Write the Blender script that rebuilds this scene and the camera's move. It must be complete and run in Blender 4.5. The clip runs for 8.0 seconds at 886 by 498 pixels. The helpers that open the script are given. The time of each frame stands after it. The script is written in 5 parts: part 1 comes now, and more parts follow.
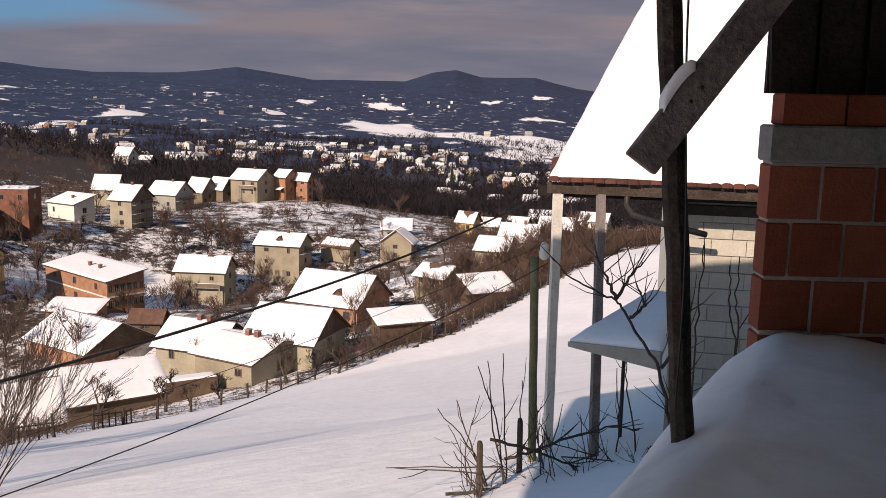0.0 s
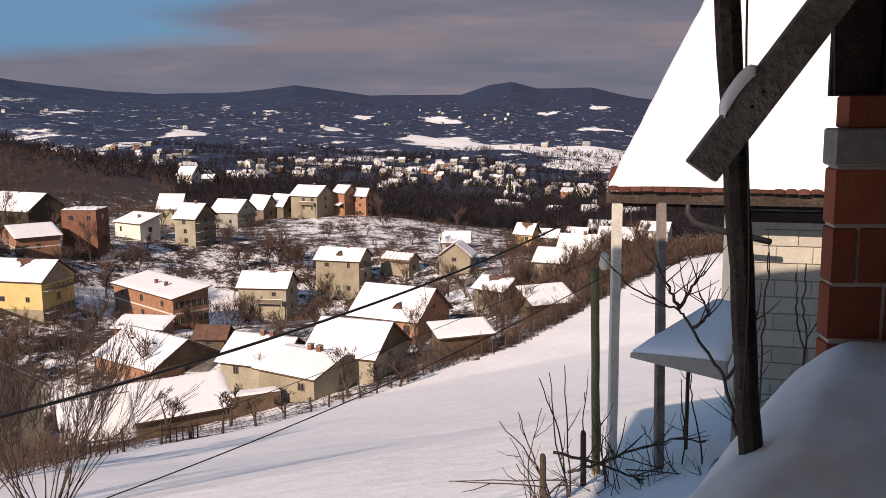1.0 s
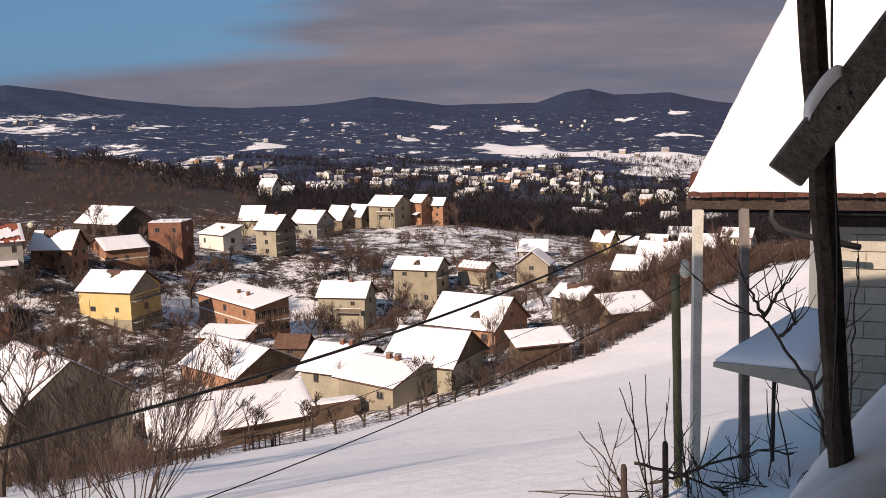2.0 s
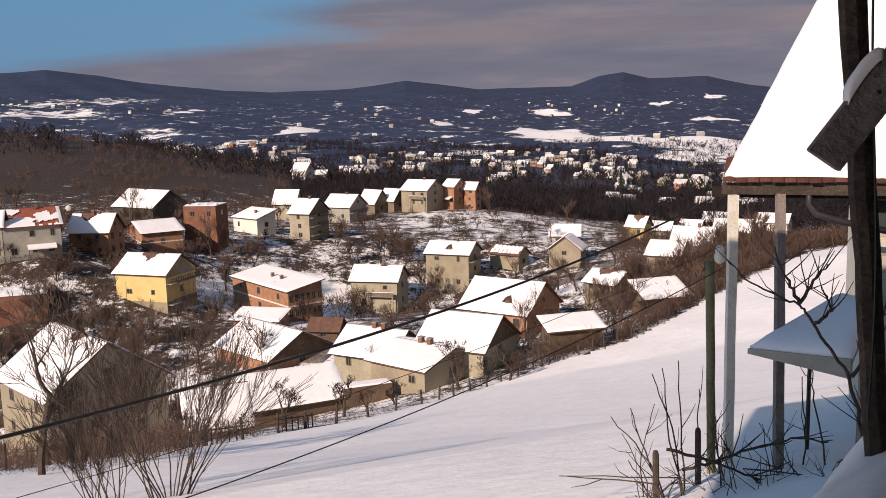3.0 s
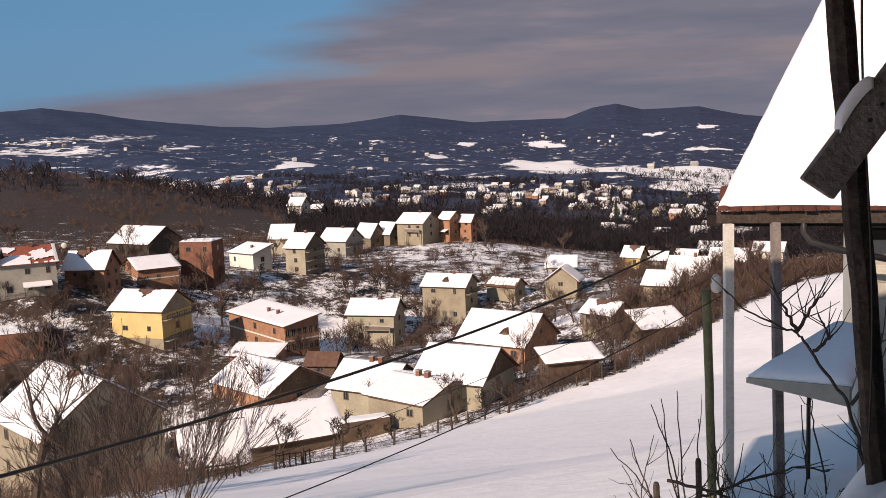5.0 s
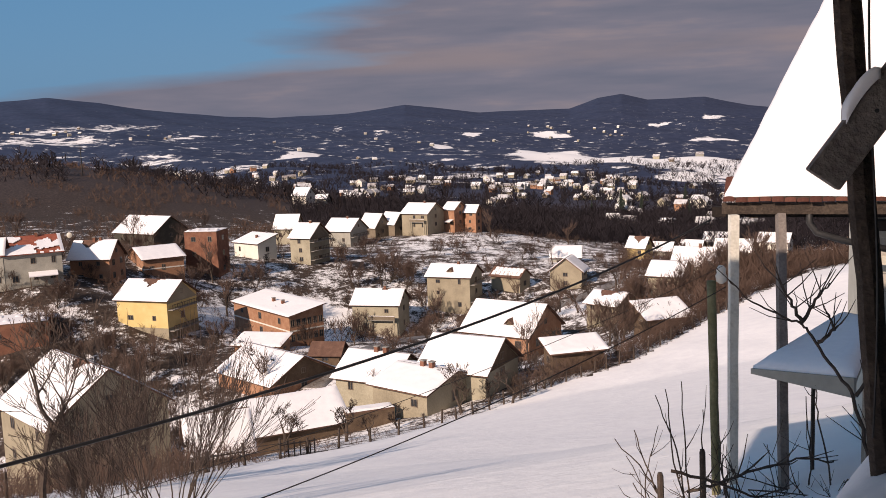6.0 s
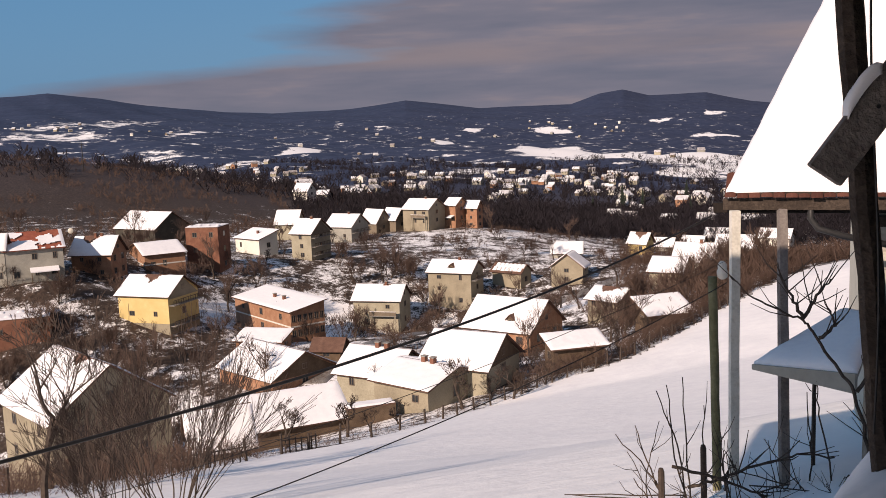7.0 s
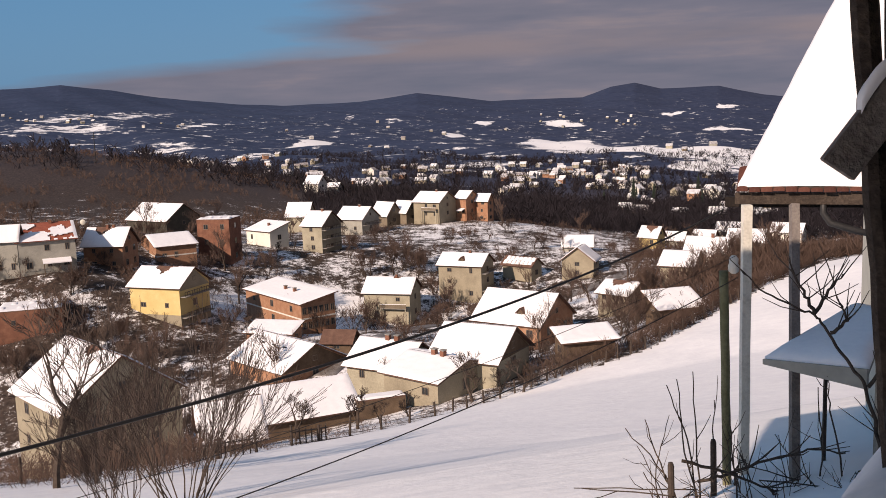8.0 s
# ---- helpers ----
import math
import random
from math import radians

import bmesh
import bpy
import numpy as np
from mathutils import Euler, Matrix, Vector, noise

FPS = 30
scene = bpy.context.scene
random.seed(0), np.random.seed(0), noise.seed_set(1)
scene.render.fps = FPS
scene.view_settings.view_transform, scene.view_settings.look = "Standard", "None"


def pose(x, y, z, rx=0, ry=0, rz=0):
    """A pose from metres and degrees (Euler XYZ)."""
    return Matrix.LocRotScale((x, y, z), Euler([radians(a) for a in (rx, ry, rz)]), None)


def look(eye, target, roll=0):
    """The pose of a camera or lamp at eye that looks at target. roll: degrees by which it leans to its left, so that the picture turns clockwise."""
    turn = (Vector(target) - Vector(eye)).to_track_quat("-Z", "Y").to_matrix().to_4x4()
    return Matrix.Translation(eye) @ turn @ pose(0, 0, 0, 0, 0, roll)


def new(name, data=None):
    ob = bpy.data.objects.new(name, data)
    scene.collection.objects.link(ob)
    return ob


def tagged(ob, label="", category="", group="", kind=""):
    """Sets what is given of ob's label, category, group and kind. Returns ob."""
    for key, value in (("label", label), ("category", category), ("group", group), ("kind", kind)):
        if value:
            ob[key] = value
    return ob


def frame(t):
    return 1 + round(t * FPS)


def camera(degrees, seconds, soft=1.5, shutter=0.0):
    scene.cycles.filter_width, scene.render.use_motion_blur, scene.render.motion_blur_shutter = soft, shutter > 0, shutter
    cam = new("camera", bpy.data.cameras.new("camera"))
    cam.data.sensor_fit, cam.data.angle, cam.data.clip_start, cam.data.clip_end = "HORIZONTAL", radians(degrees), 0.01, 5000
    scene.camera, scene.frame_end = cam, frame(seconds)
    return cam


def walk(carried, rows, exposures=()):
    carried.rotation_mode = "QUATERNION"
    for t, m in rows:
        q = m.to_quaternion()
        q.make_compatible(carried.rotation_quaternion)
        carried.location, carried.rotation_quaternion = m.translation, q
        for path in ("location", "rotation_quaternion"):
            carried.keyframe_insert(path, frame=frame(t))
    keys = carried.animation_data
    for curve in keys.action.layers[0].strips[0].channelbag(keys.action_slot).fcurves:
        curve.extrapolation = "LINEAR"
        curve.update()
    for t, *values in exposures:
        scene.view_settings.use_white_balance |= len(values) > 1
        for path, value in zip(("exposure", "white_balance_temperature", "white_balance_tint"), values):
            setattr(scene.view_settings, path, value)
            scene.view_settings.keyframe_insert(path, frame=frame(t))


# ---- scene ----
EYE = Vector((0.0, 0.0, 3.3))
cam = camera(51.0, 8.0, 0.8)


def aim(yaw, pitch, roll):
    """The camera's pose: turned left by yaw, up by pitch, leaning left by roll."""
    a, b = radians(yaw), radians(pitch)
    return look(EYE, EYE + Vector((-math.sin(a) * math.cos(b), math.cos(a) * math.cos(b), math.sin(b))), roll)


walk(cam, [
    (0.0, aim(-10.63, -9.41, 1.24)), (0.2, aim(-10.59, -9.75, 1.09)), (0.5, aim(-9.34, -10.00, 0.79)), (0.8, aim(-7.92, -9.57, -0.06)),
    (1.0, aim(-6.95, -8.66, -0.35)), (1.2, aim(-5.82, -8.47, -0.40)), (1.5, aim(-4.21, -7.97, -1.08)), (1.8, aim(-2.76, -7.77, -1.50)),
    (2.0, aim(-2.16, -8.04, -1.53)), (2.2, aim(-1.48, -8.22, -1.43)), (3.3, aim(-0.04, -9.33, -1.63)), (3.5, aim(-0.10, -9.59, -1.60)),
    (3.8, aim(0.06, -9.74, -1.68)), (4.0, aim(-0.24, -9.32, -1.60)), (4.2, aim(-0.19, -8.54, -1.89)), (4.5, aim(-0.47, -7.54, -2.15)),
    (4.7, aim(-0.47, -6.94, -2.22)), (5.8, aim(-0.22, -7.28, -2.20)), (6.0, aim(-0.11, -7.53, -2.19)), (6.2, aim(-0.19, -7.68, -2.13)),
    (6.5, aim(-0.19, -7.90, -2.16)), (6.8, aim(-0.13, -7.94, -2.16)), (7.0, aim(-0.03, -7.79, -2.19)), (7.2, aim(0.12, -7.89, -2.09)),
    (7.5, aim(0.51, -7.99, -2.08)), (7.8, aim(0.45, -8.07, -2.05)), (8.0, aim(0.64, -8.20, -2.02)),
], [(0.0, -0.06, 7550, 23), (8.0, -0.06, 7550, 23)])

# ---- sky and sun ----
SUN_AZ, SUN_EL = radians(221), radians(28.5)          # clockwise from +y, above the horizon
world = bpy.data.worlds.new("world")
scene.world = world
world.use_nodes = True


class Nodes:
    """Short hand for a node tree."""

    def __init__(self, tree):
        self.tree = tree
        tree.nodes.clear()

    def add(self, kind):
        return self.tree.nodes.new(kind)

    def link(self, a, b):
        self.tree.links.new(a, b)

    def math(self, op, a, b=None, clamp=False):
        node = self.add("ShaderNodeMath")
        node.operation, node.use_clamp = op, clamp
        for i, v in enumerate((a, b)):
            if v is None:
                continue
            if isinstance(v, (int, float)):
                node.inputs[i].default_value = v
            else:
                self.link(v, node.inputs[i])
        return node.outputs[0]

    def noise(self, vector, scale, detail=4.0, rough=0.55):
        node = self.add("ShaderNodeTexNoise")
        node.inputs["Scale"].default_value, node.inputs["Detail"].default_value = scale, detail
        node.inputs["Roughness"].default_value = rough
        if vector is not None:
            self.link(vector, node.inputs["Vector"])
        return node.outputs["Fac"]

    def ramp(self, fac, *stops):
        node = self.add("ShaderNodeValToRGB")
        ramp = node.color_ramp
        while len(ramp.elements) < len(stops):
            ramp.elements.new(0.5)
        for el, (at, colour) in zip(ramp.elements, stops):
            el.position = at
            el.color = (*colour, 1) if isinstance(colour, tuple) else (colour, colour, colour, 1)
        self.link(fac, node.inputs[0])
        return node.outputs[0]

    def mix(self, fac, a, b):
        node = self.add("ShaderNodeMix")
        node.data_type = "RGBA"
        for slot, v in ((node.inputs[0], fac), (node.inputs[6], a), (node.inputs[7], b)):
            if isinstance(v, (int, float)):
                slot.default_value = v
            elif isinstance(v, tuple):
                slot.default_value = (*v, 1)
            else:
                self.link(v, slot)
        return node.outputs[2]


def make_sky():
    n = Nodes(world.node_tree)
    sky = n.add("ShaderNodeTexSky")
    sky.sky_type, sky.sun_disc, sky.dust_density = "NISHITA", False, 1.5
    sky.sun_elevation, sky.sun_rotation = SUN_EL, SUN_AZ
    coord = n.add("ShaderNodeTexCoord").outputs["Generated"]
    flat = n.add("ShaderNodeMapping")
    flat.inputs["Scale"].default_value = (1.6, 1.6, 12.0)
    n.link(coord, flat.inputs["Vector"])
    sep = n.add("ShaderNodeSeparateXYZ")
    n.link(coord, sep.inputs[0])
    streak = n.noise(flat.outputs[0], 1.5, 5.0, 0.5)
    # cloud cover: opens to clear sky towards the west, closes towards the east and at the horizon
    cover = n.math("ADD", n.math("MULTIPLY", streak, 0.9), n.math("MULTIPLY", sep.outputs[0], 1.35))
    low = n.math("MULTIPLY", n.math("SUBTRACT", 0.078, sep.outputs[2]), 11.0)
    low = n.math("MAXIMUM", low, 0.0)
    cover = n.math("ADD", cover, low)
    mask = n.ramp(cover, (0.24, 0.0), (0.46, 1.0))
    tone = n.ramp(n.noise(flat.outputs[0], 3.2, 4.0), (0.35, (1.40, 1.72, 2.46)), (0.55, (1.80, 2.02, 2.74)), (0.70, (2.55, 2.48, 2.95)))
    # one long pale streak low over the valley
    off = n.math("DIVIDE", n.math("SUBTRACT", sep.outputs[2], 0.070), 0.016)
    band = n.math("MAXIMUM", n.math("SUBTRACT", 1.0, n.math("MULTIPLY", off, off)), 0.0)
    band = n.math("MULTIPLY", band, n.ramp(n.noise(flat.outputs[0], 2.1, 4.0), (0.40, 0.0), (0.60, 0.75)))
    tone = n.mix(band, tone, (2.60, 2.42, 2.75))
    blue = n.mix(0.78, sky.outputs[0], (0.45, 2.65, 5.5))
    out = n.add("ShaderNodeOutputWorld")
    bg = n.add("ShaderNodeBackground")
    bg.inputs["Strength"].default_value = 0.10
    n.link(n.mix(mask, blue, tone), bg.inputs["Color"])
    n.link(bg.outputs[0], out.inputs[0])


make_sky()
sun_data = bpy.data.lights.new("sun", "SUN")
sun_data.energy, sun_data.angle, sun_data.color = 5.3, radians(0.6), (1.0, 0.90, 0.78)
sun = new("sun", sun_data)
sun.matrix_world = look((math.sin(SUN_AZ) * 60, math.cos(SUN_AZ) * 60, 60 * math.tan(SUN_EL)), (0, 0, 0))


# ---- materials ----
def material(name, colours, scale=4.0, rough=0.8, bump=0.2, fine=12.0, metal=0.0, coords="Object", vary=0.0, spec=0.3):
    """A surface with colour varied at two scales: colours are (dark, mid, light)."""
    m = bpy.data.materials.new(name)
    m.use_nodes = True
    n = Nodes(m.node_tree)
    co = n.add("ShaderNodeTexCoord").outputs[coords]
    big, small = n.noise(co, scale, 5.0, 0.6), n.noise(co, scale * fine, 4.0, 0.6)
    both = n.math("ADD", n.math("MULTIPLY", big, 0.6), n.math("MULTIPLY", small, 0.4))
    if vary:
        info = n.add("ShaderNodeObjectInfo").outputs["Random"]
        both = n.math("ADD", both, n.math("MULTIPLY", n.math("SUBTRACT", info, 0.5), vary))
    col = n.ramp(both, (0.32, colours[0]), (0.5, colours[1]), (0.68, colours[2]))
    b = n.add("ShaderNodeBsdfPrincipled")
    b.inputs["Roughness"].default_value, b.inputs["Metallic"].default_value = rough, metal
    b.inputs["Specular IOR Level"].default_value = spec
    n.link(col, b.inputs["Base Color"])
    if bump:
        bp = n.add("ShaderNodeBump")
        bp.inputs["Strength"].default_value, bp.inputs["Distance"].default_value = bump, 0.05
        n.link(both, bp.inputs["Height"])
        n.link(bp.outputs[0], b.inputs["Normal"])
    out = n.add("ShaderNodeOutputMaterial")
    n.link(b.outputs[0], out.inputs[0])
    return m


SNOW = material("snow", ((0.76, 0.77, 0.80), (0.83, 0.83, 0.85), (0.87, 0.87, 0.88)), 1.5, 0.75, 0.25, 10)
SNOWTHIN = material("snow_thin", ((0.22, 0.19, 0.18), (0.52, 0.52, 0.54), (0.76, 0.77, 0.79)), 0.35, 0.8, 0.2, 6, vary=0.35)
BRICK = material("brick_orange", ((0.25, 0.125, 0.075), (0.34, 0.18, 0.11), (0.43, 0.26, 0.17)), 0.8, 0.9, 0.2, 14)
BRICKDK = material("brick_dark", ((0.13, 0.06, 0.04), (0.20, 0.09, 0.06), (0.28, 0.14, 0.09)), 0.8, 0.9, 0.2, 14)
BLOCK = material("hollow_block", ((0.17, 0.042, 0.022), (0.24, 0.062, 0.032), (0.31, 0.095, 0.052)), 5.0, 0.9, 0.3, 14, vary=0.25)
PL_YELLOW = material("plaster_yellow", ((0.56, 0.42, 0.18), (0.64, 0.49, 0.22), (0.70, 0.56, 0.28)), 0.5, 0.9, 0.1, 16)
PL_CREAM = material("plaster_cream", ((0.26, 0.237, 0.178), (0.345, 0.317, 0.24), (0.43, 0.397, 0.305)), 0.35, 0.9, 0.1, 16)
PL_TAN = material("plaster_tan", ((0.22, 0.19, 0.14), (0.29, 0.255, 0.187), (0.36, 0.317, 0.235)), 0.35, 0.9, 0.1, 16)
PL_WHITE = material("plaster_white", ((0.60, 0.58, 0.52), (0.70, 0.68, 0.61), (0.76, 0.74, 0.68)), 0.5, 0.9, 0.1, 16)
PL_GREY = material("plaster_grey", ((0.25, 0.25, 0.22), (0.33, 0.32, 0.28), (0.40, 0.39, 0.34)), 0.5, 0.9, 0.1, 16)
PL_GREYBR = material("plaster_greybrown", ((0.13, 0.105, 0.075), (0.19, 0.155, 0.115), (0.26, 0.215, 0.16)), 0.5, 0.9, 0.15, 16)
PL_BROWN = material("timber_brown", ((0.07, 0.045, 0.03), (0.11, 0.075, 0.05), (0.17, 0.12, 0.08)), 0.8, 0.9, 0.2, 14)
PL_DARK = material("timber_dark", ((0.04, 0.038, 0.03), (0.06, 0.055, 0.045), (0.09, 0.08, 0.065)), 0.8, 0.9, 0.2, 14)
TILE = material("roof_tile_brown", ((0.08, 0.045, 0.035), (0.13, 0.07, 0.05), (0.19, 0.11, 0.08)), 1.2, 0.85, 0.3, 14)
TILE_RED = material("roof_tile_red", ((0.20, 0.055, 0.035), (0.30, 0.085, 0.05), (0.38, 0.13, 0.08)), 1.2, 0.85, 0.3, 14)
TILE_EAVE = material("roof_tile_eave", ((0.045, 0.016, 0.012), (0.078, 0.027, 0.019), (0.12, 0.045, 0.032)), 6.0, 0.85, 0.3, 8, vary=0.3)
BAND = material("white_band", ((0.55, 0.52, 0.46), (0.66, 0.63, 0.57), (0.72, 0.70, 0.64)), 1.0, 0.85, 0.1)
GLASS = material("window_glass", ((0.02, 0.025, 0.03), (0.03, 0.035, 0.04), (0.05, 0.055, 0.06)), 0.3, 0.12, 0.0, 4, spec=0.5)
FRAME = material("window_frame", ((0.10, 0.075, 0.055), (0.17, 0.13, 0.10), (0.30, 0.26, 0.21)), 2.0, 0.6, 0.0)
WOODDK = material("wood_weathered_dark", ((0.025, 0.018, 0.014), (0.045, 0.033, 0.026), (0.085, 0.064, 0.050)), 6.0, 0.85, 0.5, 8)
# near-black wood of the boards over the parapet and the eave beam
WOODBLK = material("wood_near_black", ((0.008, 0.006, 0.005), (0.014, 0.010, 0.008), (0.03, 0.02, 0.016)), 6.0, 0.85, 0.5, 8)
WOODBR = material("wood_greybrown", ((0.12, 0.10, 0.09), (0.19, 0.165, 0.15), (0.27, 0.24, 0.215)), 6.0, 0.85, 0.5, 8)
WOODGR = material("wood_weathered_grey", ((0.20, 0.18, 0.15), (0.31, 0.28, 0.235), (0.42, 0.385, 0.33)), 6.0, 0.85, 0.4, 8)
WOODWH = material("wood_pale", ((0.46, 0.44, 0.38), (0.62, 0.60, 0.53), (0.72, 0.70, 0.63)), 5.0, 0.8, 0.3, 8)
CONCRETE = material("concrete", ((0.17, 0.16, 0.15), (0.25, 0.24, 0.22), (0.33, 0.315, 0.29)), 3.0, 0.9, 0.4, 10)
CINDER = material("cinder_block", ((0.40, 0.385, 0.33), (0.49, 0.47, 0.40), (0.56, 0.54, 0.47)), 3.0, 0.95, 0.4, 10, vary=0.2)
MORTAR = material("mortar", ((0.30, 0.28, 0.25), (0.38, 0.36, 0.32), (0.45, 0.43, 0.39)), 5.0, 0.95, 0.3)
MORTARDK = material("mortar_dusty", ((0.24, 0.20, 0.18), (0.34, 0.29, 0.26), (0.44, 0.39, 0.35)), 5.0, 0.95, 0.3)
BARK = material("bark", ((0.035, 0.025, 0.02), (0.065, 0.048, 0.038), (0.11, 0.085, 0.068)), 8.0, 0.9, 0.5, 6)
TWIG = material("twig", ((0.032, 0.022, 0.018), (0.058, 0.041, 0.033), (0.10, 0.072, 0.058)), 2.0, 0.9, 0.0)
TWIGBR = material("twig_brown", ((0.055, 0.035, 0.028), (0.095, 0.062, 0.050), (0.15, 0.105, 0.086)), 2.0, 0.9, 0.0)
SCRUB = material("scrub", ((0.045, 0.027, 0.021), (0.080, 0.050, 0.038), (0.13, 0.088, 0.070)), 0.15, 0.95, 0.0, 20)
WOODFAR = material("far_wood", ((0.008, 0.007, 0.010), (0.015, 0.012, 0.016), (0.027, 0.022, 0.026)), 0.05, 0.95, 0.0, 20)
FIR = material("fir", ((0.012, 0.018, 0.014), (0.02, 0.03, 0.022), (0.035, 0.045, 0.035)), 0.4, 0.9, 0.0)
CABLE = material("cable_black", ((0.010, 0.010, 0.011), (0.016, 0.016, 0.017), (0.025, 0.025, 0.026)), 8.0, 0.6, 0.0)
METAL = material("metal_dark", ((0.018, 0.018, 0.019), (0.028, 0.028, 0.029), (0.045, 0.045, 0.045)), 5.0, 0.5, 0.1)
GREENPOLE = material("pole_olive", ((0.10, 0.10, 0.05), (0.155, 0.15, 0.08), (0.22, 0.21, 0.12)), 5.0, 0.8, 0.3, 8)
PORCELAIN = material("porcelain", ((0.55, 0.52, 0.44), (0.66, 0.63, 0.55), (0.72, 0.70, 0.62)), 4.0, 0.35, 0.0)
SLUSH = material("slush_road", ((0.09, 0.082, 0.078), (0.15, 0.138, 0.13), (0.30, 0.29, 0.29)), 0.6, 0.6, 0.2, 8)
EARTH = material("dark_earth", ((0.05, 0.04, 0.033), (0.08, 0.065, 0.052), (0.12, 0.10, 0.08)), 2.0, 0.95, 0.4)


def ground_material():
    """Snow that lies whole on fields, broken by brush and bare earth, and by haze-tinted woods on far hills."""
    m = bpy.data.materials.new("snowy_ground")
    m.use_nodes = True
    n = Nodes(m.node_tree)
    co = n.add("ShaderNodeTexCoord").outputs["Object"]
    cover_at, far_at = n.add("ShaderNodeAttribute"), n.add("ShaderNodeAttribute")
    cover_at.attribute_name, far_at.attribute_name = "cover", "distance"
    cover, far = cover_at.outputs["Fac"], far_at.outputs["Fac"]
    near_n = n.math("ADD", n.math("MULTIPLY", n.noise(co, 0.16, 6.0, 0.65), 0.45), n.math("ADD", n.math("MULTIPLY", n.noise(co, 0.8, 5.0, 0.75), 0.35), n.math("MULTIPLY", n.noise(co, 2.6, 4.0, 0.8), 0.2)))
    far_n = n.noise(co, 0.03, 9.0, 0.72)
    pick = n.add("ShaderNodeMix")
    pick.data_type = "FLOAT"
    n.link(far, pick.inputs[0]), n.link(near_n, pick.inputs[2]), n.link(far_n, pick.inputs[3])
    edge = n.math("SUBTRACT", pick.outputs[0], n.math("SUBTRACT", 1.0, cover))
    bare = n.ramp(n.math("ADD", edge, 0.5), (0.48, 0.0), (0.54, 1.0))
    snow = n.ramp(n.noise(co, 0.7, 6.0), (0.3, (0.80, 0.80, 0.82)), (0.7, (0.88, 0.88, 0.885)))
    earth = n.ramp(n.noise(co, 1.1, 6.0, 0.7), (0.3, (0.022, 0.016, 0.013)), (0.5, (0.048, 0.034, 0.027)), (0.72, (0.10, 0.075, 0.060)))
    # far woods: base colour blued and lifted to carry the distance haze
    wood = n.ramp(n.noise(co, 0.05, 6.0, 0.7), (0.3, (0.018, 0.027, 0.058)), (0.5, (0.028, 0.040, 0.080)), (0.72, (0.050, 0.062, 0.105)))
    b = n.add("ShaderNodeBsdfPrincipled")
    b.inputs["Roughness"].default_value = 0.8
    b.inputs["Specular IOR Level"].default_value = 0.2
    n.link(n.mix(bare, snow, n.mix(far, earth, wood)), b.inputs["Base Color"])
    bp = n.add("ShaderNodeBump")
    bp.inputs["Strength"].default_value, bp.inputs["Distance"].default_value = 0.35, 0.12
    n.link(n.math("ADD", n.noise(co, 1.6, 6.0), n.noise(co, 0.35, 3.0)), bp.inputs["Height"])
    n.link(bp.outputs[0], b.inputs["Normal"])
    out = n.add("ShaderNodeOutputMaterial")
    n.link(b.outputs[0], out.inputs[0])
    return m


GROUND = ground_material()


